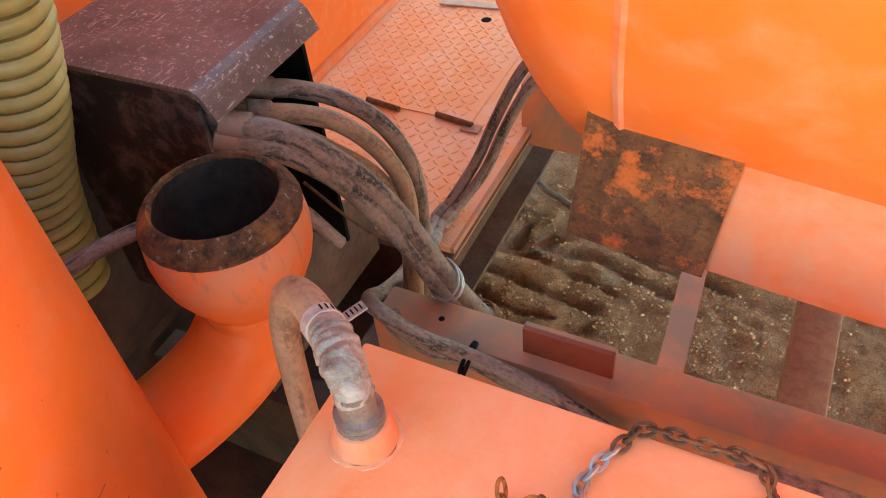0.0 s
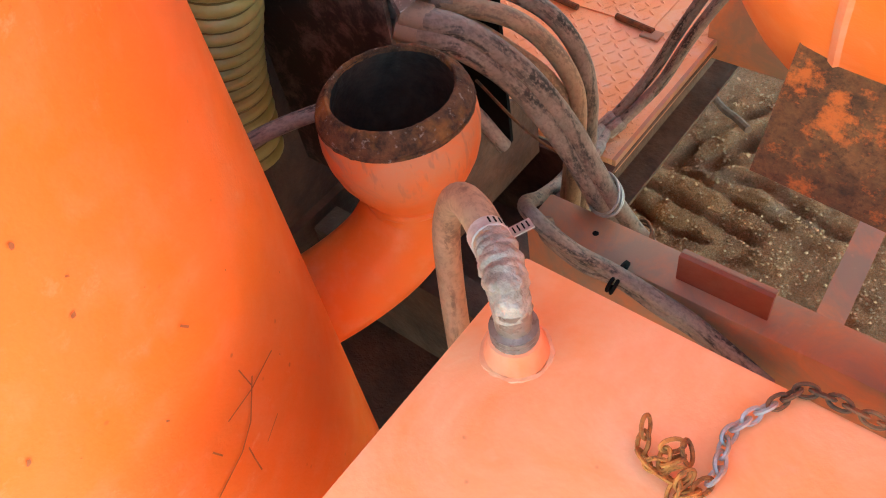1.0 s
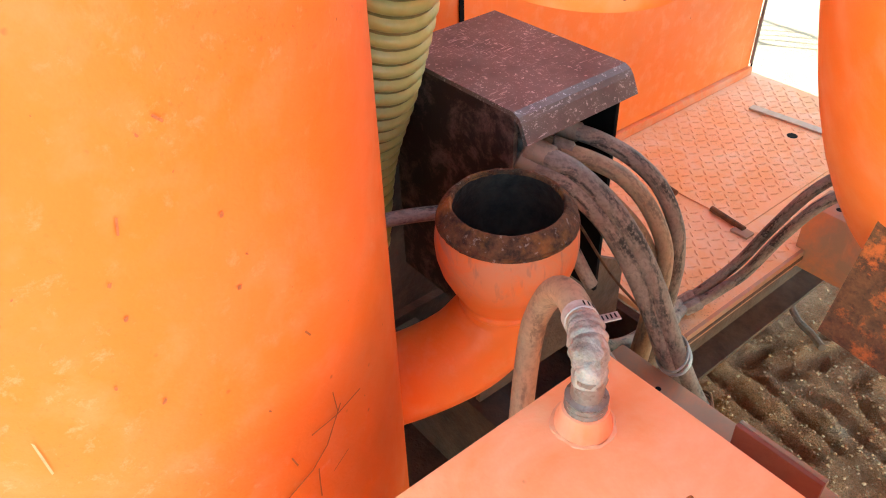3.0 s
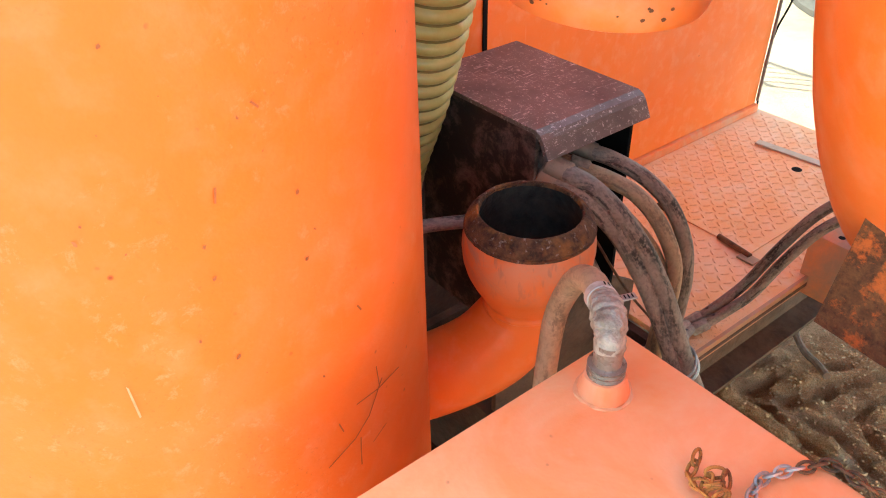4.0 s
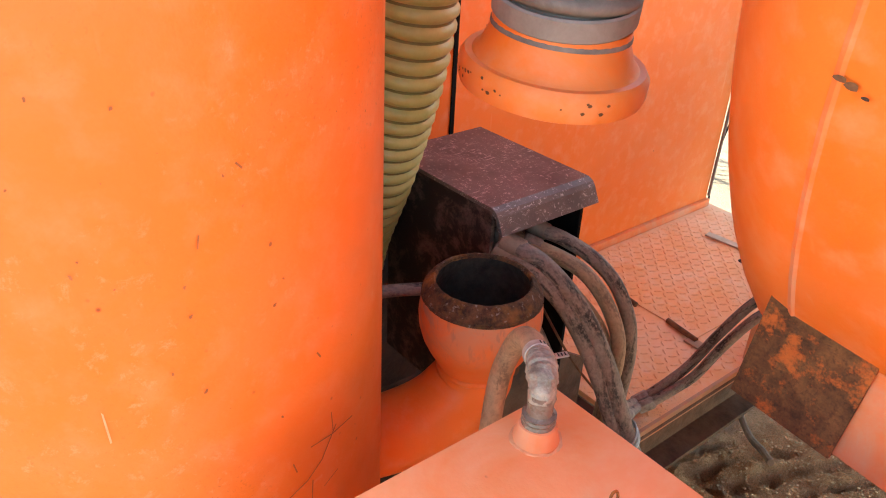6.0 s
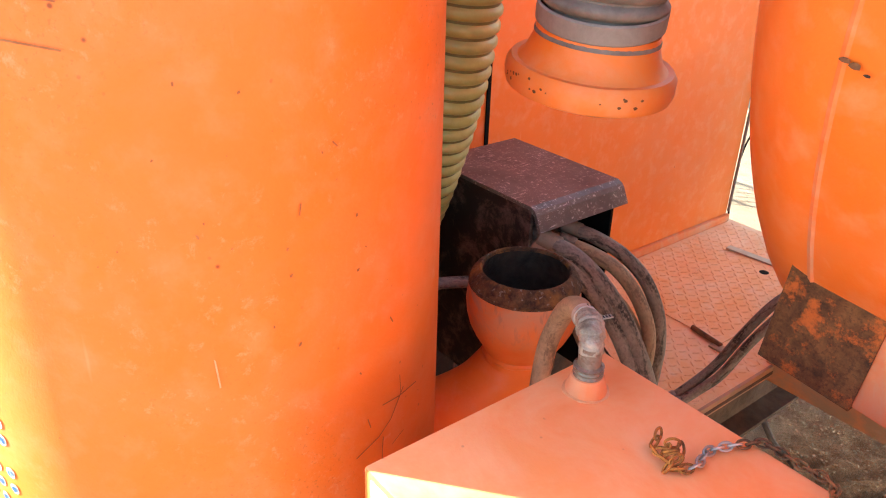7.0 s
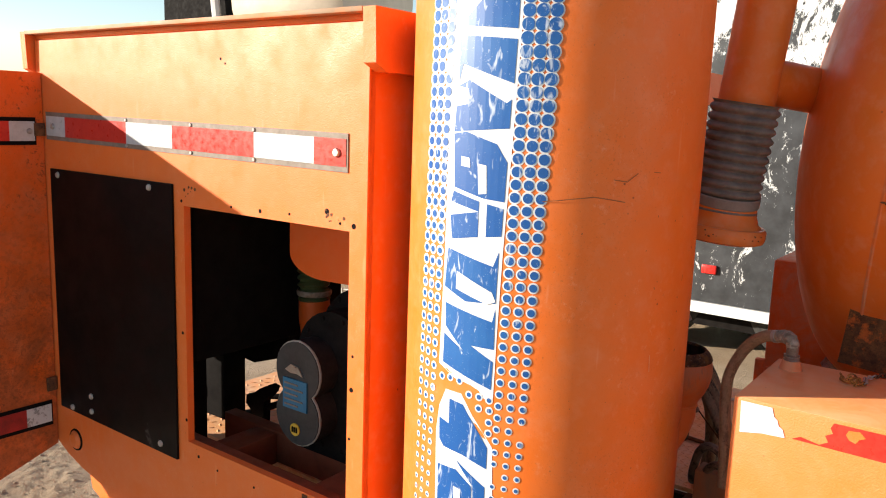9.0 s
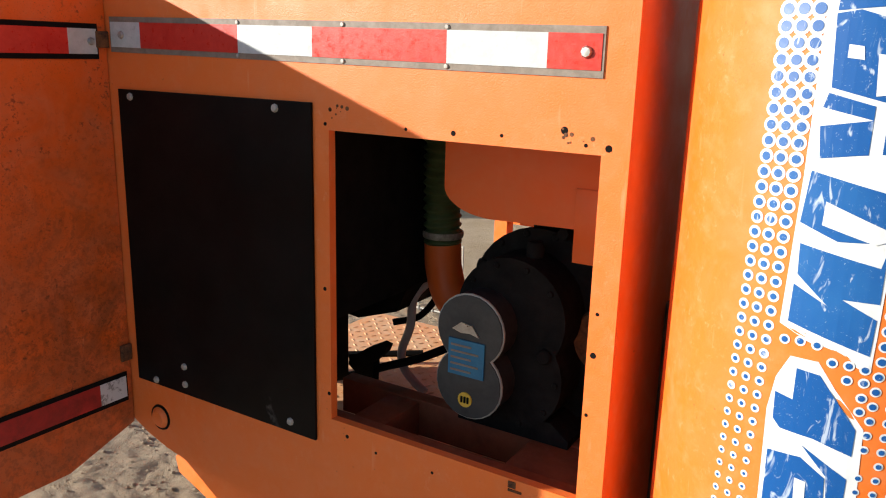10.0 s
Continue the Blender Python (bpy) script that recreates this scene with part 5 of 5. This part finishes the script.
for ob in (debris, stack):
    ob.matrix_world = RAISE @ Matrix.Translation(ob.location)

# ---- deck, hatch and drawbar frame ----
deck = thing("tread_deck", "worn orange diamond-plate deck dusted with sand", "deck", (-0.767, 1.447, 0.527), kind="structure")
part("deck_plate", boxes(((-1.060, 0.959, 0.582), (-0.505, 1.945, 0.595))), ORANGE_DECK, deck, "", False)
part("edge_angle", boxes(((-0.505, 0.959, 0.567), (-0.498, 1.60, 0.5955))), ORANGE_FRAME, deck, "", False)
hatch = part("hatch_plate", boxes(((-0.855, 1.309, 0.5955), (-0.621, 1.773, 0.5985))), ORANGE_DECK, deck, "lift-out tread hatch plate", False)
part("finger_hole", lathe([(0, 0.0010), (0.0115, 0.0010), (0.013, 0.0)], Matrix.Translation((-0.759, 1.709, 0.599)), 20), NEAR_BLACK, hatch, "", False)
for x0, x1, y in ((-0.870, -0.785, 1.300), (-0.700, -0.612, 1.298)):
    part("hinge_knuckle", rod((x0, y + 0.008, 0.603), (x1, y - 0.004, 0.603), 0.0065, 10), RUST, hatch, "rusty hinge knuckle")
part("hinge_leaf", boxes(((-0.632, 1.275, 0.5965), (-0.592, 1.302, 0.6015)), bevel=0.001), ORANGE_FRAME, hatch)
bm = bmesh.new()
box(bm, (-0.150, -0.012, 0), (0.150, 0.012, 0.005), 0.001, pose(-0.757, 1.772, 0.5992, 0, 0, 6))
part("stop_bar", bm, simple("dusty_flat_bar", (0.42, 0.31, 0.21), (0.58, 0.46, 0.34), 30.0, 0.6), hatch, "bare flat steel bar", False)


def tread(x0, y0, x1, y1, z, skip=None, p=0.0215):
    """Raised lozenges in alternating directions on a plate."""
    verts, faces = [], []
    for j in range(int((y1 - y0) / p)):
        for i in range(int((x1 - x0) / p)):
            cx, cy = x0 + (i + 0.5) * p, y0 + (j + 0.5) * p
            if skip and skip(cx, cy):
                continue
            a = radians(45 if (i + j) % 2 else -45) + radians(12)
            u, v = Vector((math.cos(a), math.sin(a), 0)), Vector((-math.sin(a), math.cos(a), 0))
            c, b = Vector((cx, cy, z)), len(verts)
            for du, dv, h in ((0.0108, 0, 0), (0.0035, 0.0031, 0), (-0.0035, 0.0031, 0), (-0.0108, 0, 0), (-0.0035, -0.0031, 0), (0.0035, -0.0031, 0), (0.0062, 0, 0.0019), (-0.0062, 0, 0.0019)):
                verts.append(c + u * du + v * dv + Vector((0, 0, h)))
            for f in ((0, 1, 6), (1, 2, 7, 6), (2, 3, 7), (3, 4, 7), (4, 5, 6, 7), (5, 0, 6)):
                faces.append([b + k for k in f])
    me = bpy.data.meshes.new("tread_bar")
    me.from_pydata(verts, [], faces)
    me.materials.append(ORANGE_DECK)
    ob = new("tread_pattern", me)
    return ob


def in_hatch(x, y):
    return -0.867 < x < -0.609 and 1.287 < y < 1.787


for ob, host in ((tread(-1.010, 0.962, -0.508, 1.93, 0.5952, in_hatch), deck), (tread(-0.851, 1.319, -0.623, 1.767, 0.5987, lambda x, y: (x + 0.759) ** 2 + (y - 1.709) ** 2 < 0.0004), deck), (tread(-2.03, 0.24, -1.02, 0.89, 0.6552, None, 0.032), deck)):
    ob.parent = host
    ob.data.transform(Matrix.Translation(-host.location))
    tagged(ob, "raised diamond tread bars", "", "", "stuff")

frame_thing = thing("drawbar", "dust-covered orange steel drawbar frame", "frame", (-0.185, 0.972, 0.434))
# the dark mud colour also paints the shadow below the deck edge
part("deck_side_rail", prism([(-0.497, 0.582), (-0.497, 0.573), (-0.546, 0.570), (-0.546, 0.438), (-0.497, 0.434), (-0.497, 0.424), (-0.556, 0.424), (-0.556, 0.582)], "y", 0.672, 1.872), MUD_DARK, frame_thing, "muddy side channel, darkened for the shadow under the deck edge", False)
beam = part("cross_beam", boxes(((-0.520, 1.334, 0.549), (1.615, 1.417, 0.696)), bevel=0.005), ORANGE_FRAME, frame_thing)
part("beam_end_hole", lathe([(0, 0.0006), (0.006, 0.0006), (0.007, 0)], Matrix.Translation((-0.470, 1.362, 0.6965)), 12), NEAR_BLACK, beam, "", False)
plate = part("maker_plate", boxes(((-0.277, 1.328, 0.622), (-0.203, 1.3335, 0.660)), bevel=0.002), PLATE_DIRT, beam, "dirt-caked maker plate")
for i, (x0, x1, z0, z1) in enumerate(((-0.285, -0.268, 0.700, 0.705), (-0.262, -0.240, 0.704, 0.716), (-0.236, -0.225, 0.698, 0.703), (-0.285, -0.255, 0.715, 0.718))):
    part("print_bar", boxes(((x0, 1.2545, z0), (x1, 1.2558, z1))), MUD_DARK, plate, "", False)
part("near_rail", boxes(((-0.438, 0.622, 0.712), (1.622, 0.682, 0.809)), bevel=0.004), ORANGE_FRAME, frame_thing)
part("rail_hole", lathe([(0, 0.0006), (0.0035, 0.0006), (0.0042, 0)], Matrix.Translation((-0.353, 0.652, 0.8092)), 12), NEAR_BLACK, frame_thing, "", False)
part("flat_strut", prism([(-0.098, 0.684), (-0.061, 0.684), (-0.100, 1.333), (-0.137, 1.333)], "z", 0.625, 0.633), ORANGE_FRAME, frame_thing, "flat dusty steel strut", False)
part("cross_tube", boxes(((0.075, 0.702, 0.354), (0.150, 1.822, 0.424)), bevel=0.006), PLATE_DIRT, frame_thing)
part("stop_bracket", boxes(((-0.240, 0.642, 0.736), (-0.130, 0.649, 0.851)), bevel=0.001), RED_OXIDE, frame_thing, "red oxide stop plate", False)
part("bracket_lip", boxes(((-0.240, 0.6492, 0.842), (-0.130, 0.6555, 0.851)), bevel=0.001), ORANGE_FRAME, frame_thing, "dusty orange upper lip", False)
post = part("pivot_post", prism([(-0.275, 0.696), (-0.190, 0.696), (-0.190, 0.884), (-0.210, 0.899), (-0.255, 0.899), (-0.275, 0.874)], "y", 1.347, 1.407), ORANGE_FRAME, frame_thing, "", False)
part("bent_strap", tube([(-0.685, 1.782, 0.094), (-0.630, 1.752, 0.069), (-0.585, 1.707, 0.089), (-0.540, 1.657, 0.124), (-0.488, 1.607, 0.147)], 0.010, 8), MUD_DARK, frame_thing, "bent rusty strap")
cyl = part("lift_cylinder", rod((-0.200, 1.542, 0.634), (0.600, 1.542, 0.654), 0.032, 24), MUD_DARK, frame_thing, "oily lift cylinder")
part("rod_eye", rod((-0.235, 1.542, 0.634), (-0.200, 1.542, 0.634), 0.020, 16), STEEL_DIRTY, cyl)
# dark plates added to close gaps where sunlit ground would show
part("deck_crossmember", boxes(((-1.02, 0.938, 0.356), (-0.558, 0.957, 0.580))), RECESS_MUD, frame_thing, "", False)
part("lower_wall", boxes(((-0.860, 0.572, 0.334), (-0.500, 0.632, 0.589)), bevel=0.004), RECESS_MUD, frame_thing)
part("closing_plate", boxes(((-0.900, -0.088, 0.354), (-0.200, 0.932, 0.374))), RECESS_MUD, frame_thing, "dark muddy plate added to close the gap below", False)
part("closing_wall", boxes(((-0.905, 0.012, 0.234), (-0.876, 1.822, 0.589))), RECESS_MUD, frame_thing, "", False)
part("gusset", prism([(0.58, 0.60), (0.91, 0.60), (0.91, 0.72), (0.70, 0.86), (0.58, 0.74)], "x", -0.63, -0.62), MUD_DARK, frame_thing, "", False)

# ---- black hose cover ----
cover = thing("hose_cover", "scratched dark metal hose cover with a bent lip", "cover", (-0.64, 0.63, 0.90))


def make_cover_top():
    m = Mat("scratched_cover_top", 0.5, 0.1)
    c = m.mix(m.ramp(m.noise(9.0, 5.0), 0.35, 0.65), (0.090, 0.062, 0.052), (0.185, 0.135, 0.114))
    for k, (sx, sy) in enumerate(((1, 0.10), (0.12, 1), (0.5, 0.5))):
        s = m.ramp(m.noise(260.0 + 60 * k, 2.0, 0.5, m.stretch(sx, sy, 1), 1.5), 0.64, 0.68)
        w = m.ramp(m.noise(7.0 + k, 3.0), 0.45, 0.58)
        c = m.mix(m.mul(m.mul(s, w), 0.9), c, (0.60, 0.50, 0.46))
    sp = m.ramp(m.noise(150.0, 3.0, 0.7), 0.61, 0.67)
    c = m.mix(m.mul(sp, 0.8), c, (0.52, 0.43, 0.38))
    m.color(c)
    m.bump(m.noise(150.0, 4.0), 0.25, 0.001)
    return m.m


COVER_TOP = make_cover_top()
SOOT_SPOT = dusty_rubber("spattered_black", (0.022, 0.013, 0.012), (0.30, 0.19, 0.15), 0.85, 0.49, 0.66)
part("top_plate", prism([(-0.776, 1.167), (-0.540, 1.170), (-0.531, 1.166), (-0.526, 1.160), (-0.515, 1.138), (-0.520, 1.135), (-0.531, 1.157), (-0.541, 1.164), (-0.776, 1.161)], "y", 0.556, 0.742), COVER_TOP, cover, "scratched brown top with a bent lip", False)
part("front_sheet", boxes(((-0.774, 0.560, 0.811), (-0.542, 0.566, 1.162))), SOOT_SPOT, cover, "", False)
part("rear_sheet", boxes(((-0.774, 0.730, 0.811), (-0.536, 0.736, 1.158))), NEAR_BLACK, cover, "", False)
part("left_sheet", boxes(((-0.776, 0.566, 0.811), (-0.770, 0.730, 1.161))), NEAR_BLACK, cover, "", False)
part("valve_block", boxes(((-0.696, 0.588, 0.811), (-0.576, 0.688, 1.111)), bevel=0.006), MUD_DARK, cover)

# ---- hydraulic hoses ----
def hose(name, label, mat, r, pts):
    h = thing(name, label, "hose", pts[0], group={"pressure_hose": "hydraulic hoses from the cover", "return_hose": "hydraulic hoses from the cover", "drawbar_hose": "hoses over the drawbar", "supply_hose": "supply hoses along the rail"}.get(name, ""))
    part("hose_wall", tube(pts, r, 16, 14), mat, h)
    if name in ("pressure_hose",):
        d = (Vector(pts[2]) - Vector(pts[1])).normalized()
        part("crimp_sleeve", lathe([(r * 0.9, -0.02), (r * 1.16, -0.018), (r * 1.18, 0.012), (r * 1.05, 0.014)], aim(Vector(pts[1]), Vector(pts[1]) + d), 18), RUBBER_TAN, h, "crimped hose end")
    if name in ("return_hose", "supply_hose"):
        a, b = Vector(pts[1]), Vector(pts[2])
        part("end_fitting", lathe([(r * 0.9, -0.002), (r * 1.22, 0), (r * 1.26, 0.024), (r * 1.05, 0.027)], aim(a, b), 18), STEEL_DIRTY, h, "crimped end fitting")
    if name == "drawbar_hose" and r > 0.009:
        a, b = Vector(pts[0]), Vector(pts[1])
        part("end_fitting", lathe([(r * 1.25, 0), (r * 1.35, 0.004), (r * 1.35, 0.03), (r * 1.1, 0.034)], aim(a, b), 8), STEEL_DIRTY, h, "hexagonal fitting")
        path = smooth_path(pts, 14)
        for k in range(22, 96, 4):
            d = (path[k + 1] - path[k]).normalized()
            out = Vector((0.45, -0.72, 0.53))
            out = (out - d * out.dot(d)).normalized()
            bm = bmesh.new()
            size = 0.0022 + 0.0024 * ((k * 7) % 3) / 2
            box(bm, (-size, -0.0016, -0.0003), (size, 0.0016, 0.0004), 0.0, Matrix.Translation(path[k] + out * r) @ Matrix((d, out.cross(d), out)).transposed().to_4x4())
            part("print_bar", bm, TAPE_EDGE, h, "", False)


hose("pressure_hose", "thick dusty black hydraulic hose", HOSE_BLACK, 0.0132, [(-0.597, 0.594, 1.112), (-0.526, 0.590, 1.109), (-0.491, 0.608, 1.095), (-0.460, 0.632, 1.060), (-0.433, 0.656, 1.010), (-0.404, 0.677, 0.943), (-0.378, 0.689, 0.876), (-0.362, 0.700, 0.827), (-0.341, 0.720, 0.763), (-0.313, 0.743, 0.693), (-0.278, 0.745, 0.610)])
hose("pressure_hose", "thick dusty black hydraulic hose", HOSE_BLACK, 0.0132, [(-0.597, 0.590, 1.091), (-0.530, 0.583, 1.095), (-0.492, 0.600, 1.080), (-0.457, 0.630, 1.034), (-0.427, 0.655, 0.971), (-0.400, 0.675, 0.901), (-0.376, 0.687, 0.837), (-0.359, 0.703, 0.783), (-0.338, 0.724, 0.725), (-0.307, 0.733, 0.643)])
hose("pressure_hose", "dusty black hydraulic hose arching over the deck edge", HOSE_BLACK, 0.0108, [(-0.627, 0.656, 1.101), (-0.558, 0.672, 1.097), (-0.527, 0.695, 1.086), (-0.494, 0.722, 1.063), (-0.464, 0.746, 1.025), (-0.443, 0.764, 0.968), (-0.435, 0.770, 0.912), (-0.434, 0.769, 0.864), (-0.439, 0.770, 0.772), (-0.448, 0.773, 0.626)])
hose("return_hose", "tan mud-caked return hose", HOSE_MUD, 0.0112, [(-0.617, 0.630, 1.095), (-0.552, 0.634, 1.091), (-0.511, 0.668, 1.074), (-0.481, 0.693, 1.053), (-0.456, 0.715, 1.014), (-0.437, 0.731, 0.964), (-0.430, 0.735, 0.919), (-0.433, 0.735, 0.844), (-0.447, 0.739, 0.669)])
hose("return_hose", "tan mud-caked return hose", HOSE_MUD, 0.0125, [(-0.607, 0.646, 1.072), (-0.541, 0.645, 1.068), (-0.486, 0.672, 1.027), (-0.451, 0.715, 0.952), (-0.445, 0.744, 0.834), (-0.468, 0.760, 0.669)])
hose("drawbar_hose", "printed black hydraulic hose rising over the drawbar", HOSE_BLACK, 0.0095, [(-0.5545, 1.004, 0.608), (-0.541, 1.026, 0.626), (-0.520, 1.058, 0.662), (-0.502, 1.087, 0.700), (-0.471, 1.103, 0.781), (-0.436, 1.124, 0.860), (-0.402, 1.146, 0.905), (-0.367, 1.172, 0.923), (-0.327, 1.203, 0.925), (-0.265, 1.250, 0.895), (-0.237, 1.310, 0.838), (-0.232, 1.372, 0.786)])
hose("drawbar_hose", "printed black hydraulic hose rising over the drawbar", HOSE_BLACK, 0.0095, [(-0.539, 1.000, 0.607), (-0.525, 1.020, 0.622), (-0.503, 1.050, 0.654), (-0.482, 1.079, 0.690), (-0.451, 1.094, 0.771), (-0.417, 1.113, 0.844), (-0.385, 1.133, 0.884), (-0.355, 1.157, 0.903), (-0.321, 1.189, 0.905), (-0.262, 1.237, 0.878), (-0.237, 1.306, 0.823), (-0.236, 1.372, 0.765)])
hose("supply_hose", "dusty black supply hose bent along the rail", HOSE_BLACK, 0.0098, [(-0.553, 1.006, 0.610), (-0.535, 0.945, 0.640), (-0.498, 0.801, 0.697), (-0.465, 0.695, 0.773), (-0.426, 0.611, 0.862), (-0.388, 0.576, 0.893), (-0.341, 0.579, 0.863), (-0.297, 0.597, 0.832), (-0.245, 0.599, 0.819), (-0.188, 0.600, 0.802), (-0.099, 0.597, 0.761)])
hose("supply_hose", "dusty black supply hose bent along the rail", HOSE_BLACK, 0.0098, [(-0.541, 1.002, 0.608), (-0.522, 0.945, 0.634), (-0.484, 0.807, 0.673), (-0.445, 0.705, 0.742), (-0.405, 0.620, 0.821), (-0.371, 0.588, 0.849), (-0.330, 0.589, 0.831), (-0.290, 0.604, 0.811), (-0.236, 0.603, 0.797), (-0.178, 0.603, 0.781), (-0.099, 0.595, 0.733)])
hose("drain_line", "dusty rubber drain hose behind the elbow", HOSE_BLACK, 0.0085, [(-0.44, 0.60, 0.96), (-0.475, 0.575, 1.030), (-0.515, 0.525, 1.066), (-0.545, 0.460, 1.078), (-0.590, 0.395, 1.068), (-0.635, 0.36, 1.02), (-0.66, 0.35, 0.95)])
hose("exhaust_pipe", "black rubber hose lying behind the tank", RUBBER, 0.026, [(0.010, 0.440, 1.010), (0.130, 0.430, 1.020), (0.330, 0.440, 1.010), (0.630, 0.460, 0.970)])


def tie(at, along, r, material, label, turns=3):
    t = thing("wire_tie", label, "tie", at, "ties round the hoses")
    d = Vector(along).normalized()
    for k in range(turns):
        m = aim(Vector(at) + d * 0.004 * k, Vector(at) + d * (0.004 * k + 1)) @ pose(0, 0, 0, 7 * (k - 1), 5 * (k % 2), 0)
        ring = [m @ Vector((r[0] * math.cos(a), r[1] * math.sin(a), 0)) for a in (2 * math.pi * i / 20 for i in range(21))]
        part("wire_turn", tube(ring, 0.0017 if material is not NEAR_BLACK else 0.0024, 6, 3, None, None, False), material, t)


tie((-0.369, 0.694, 0.836), (0.030, 0.030, -0.090), (0.034, 0.022), GALV, "twisted steel wire round the hose bundle")
tie((-0.331, 0.719, 0.744), (0.030, 0.010, -0.090), (0.032, 0.020), RUST, "rusty wire round the hose bundle")
tie((-0.2935, 0.6005, 0.8215), (1.000, 0.000, -0.300), (0.0225, 0.0125), NEAR_BLACK, "black clamp on the supply hoses", 2)
tie((-0.326, 1.208, 0.902), (1.000, 0.300, 0.000), (0.021, 0.012), NEAR_BLACK, "black strap round the drawbar hoses", 3)
solo("slack_wire", tube([(-0.496, 0.630, 1.010), (-0.446, 0.650, 0.940), (-0.406, 0.690, 0.870), (-0.376, 0.710, 0.820)], 0.0018, 6), RUST, "thin slack rusty wire between hoses", "wire")

# ---- small stand and valve beyond the drawbar ----
stand = thing("water_tank_stand", "orange small tank on four legs with a pipe fitting", "tank stand", (-0.400, 1.710, 0.598))
part("tank_body", boxes(((-0.545, 1.620, 0.788), (-0.200, 1.940, 1.178)), bevel=0.008), ORANGE_DUSTY, stand)
part("base_lip", boxes(((-0.552, 1.612, 0.773), (-0.195, 1.948, 0.803)), bevel=0.003), ORANGE_DUSTY, stand)
for x, y in ((-0.540, 1.55), (-0.40, 1.83), (-0.545, 1.83), (-0.39, 1.50)):
    part("leg", boxes(((x - 0.014, y - 0.014, 0.668 if x < -0.5 else 0.45), (x + 0.014, y + 0.014, 0.846)), bevel=0.002), ORANGE_DUSTY, stand)
part("hex_bush", lathe([(0, 0.02), (0.030, 0.02), (0.034, 0.016), (0.034, 0)], aim((-0.33, 1.613, 0.858), (-0.33, 0.5, 0.858)), 6), STEEL_DIRTY, stand, "hexagonal pipe bush", False)
part("pipe_elbow", tube([(-0.330, 1.600, 0.858), (-0.335, 1.570, 0.853), (-0.350, 1.555, 0.828), (-0.370, 1.545, 0.788)], 0.017, 14), STEEL_DIRTY, stand, "dusty pipe elbow")
solo("upright_post", boxes(((-0.285, 1.560, 0.478), (-0.235, 1.610, 1.028)), bevel=0.004), ORANGE, "orange square steel post on the drawbar", "post")

# ---- yard behind ----
trailer = thing("box_trailer", "grimy flaking white box trailer parked in the yard", "trailer", (-1.0, 5.2, 0.0))
part("side_panel", boxes(((-2.55, 4.20, 0.42), (0.6, 4.24, 2.9))), GRIMY, trailer, "", False)
part("box_body", boxes(((-2.53, 4.245, 0.45), (0.6, 6.6, 2.88))), WHITE_PAINT, trailer, "", False)
part("lower_sill", boxes(((-2.56, 4.185, 0.34), (0.6, 4.26, 0.415))), WHITE_PAINT, trailer, "", False)
part("corner_trim", boxes(((-1.47, 4.18, 1.55), (-1.40, 4.199, 2.9))), WHITE_PAINT, trailer, "", False)
for x, z, w in ((-1.62, 1.52, 0.12), (-1.62, 0.62, 0.10), (-1.75, 2.62, 0.12), (-1.95, 0.62, 0.1)):
    part("marker_light", boxes(((x, 4.175, z), (x + w, 4.199, z + 0.06)), bevel=0.006), RED_LENS, trailer, "red marker light")
part("grab_bar", rod((-1.85, 4.13, 0.95), (-1.55, 4.13, 0.90), 0.02, 10), NEAR_BLACK, trailer)
part("underbody", boxes(((-2.4, 4.4, 0.20), (0.5, 6.4, 0.42))), NEAR_BLACK, trailer, "", False)
for x in (-2.1, -0.9, 0.2):
    w = part("wheel", lathe([(0, 0), (0.20, 0.0), (0.24, 0.04), (0.40, 0.02), (0.45, 0.06), (0.45, 0.22), (0.40, 0.26), (0, 0.26)], aim((x, 4.62, 0.45), (x, 3.0, 0.45)), 32), TYRE, trailer)
truck = thing("service_truck", "dark flatbed truck with a beige drum parked behind", "truck", (-7.0, 5.2, 0.0))
part("bed_frame", boxes(((-8.6, 4.6, 1.0), (-4.6, 6.4, 1.35))), NEAR_BLACK, truck, "", False)
part("bulkhead", boxes(((-8.4, 4.6, 1.36), (-5.05, 4.7, 3.2))), NEAR_BLACK, truck, "", False)
part("drum", lathe([(0, 0), (0.55, 0.0), (0.6, 0.08), (0.6, 1.3), (0.5, 1.45), (0, 1.5)], aim((-6.4, 4.55, 2.7), (-4.6, 4.55, 2.7)), 32), BEIGE, truck, "beige drum")
part("stay", rod((-7.1, 4.5, 1.35), (-7.35, 4.5, 3.1), 0.05, 8), WHITE_PAINT, truck, "pale stay")
for x in (-8.0, -5.2):
    part("wheel", lathe([(0, 0), (0.25, 0.0), (0.30, 0.05), (0.46, 0.02), (0.5, 0.06), (0.5, 0.26), (0, 0.3)], aim((x, 4.95, 0.5), (x, 3.0, 0.5)), 28), TYRE, truck)
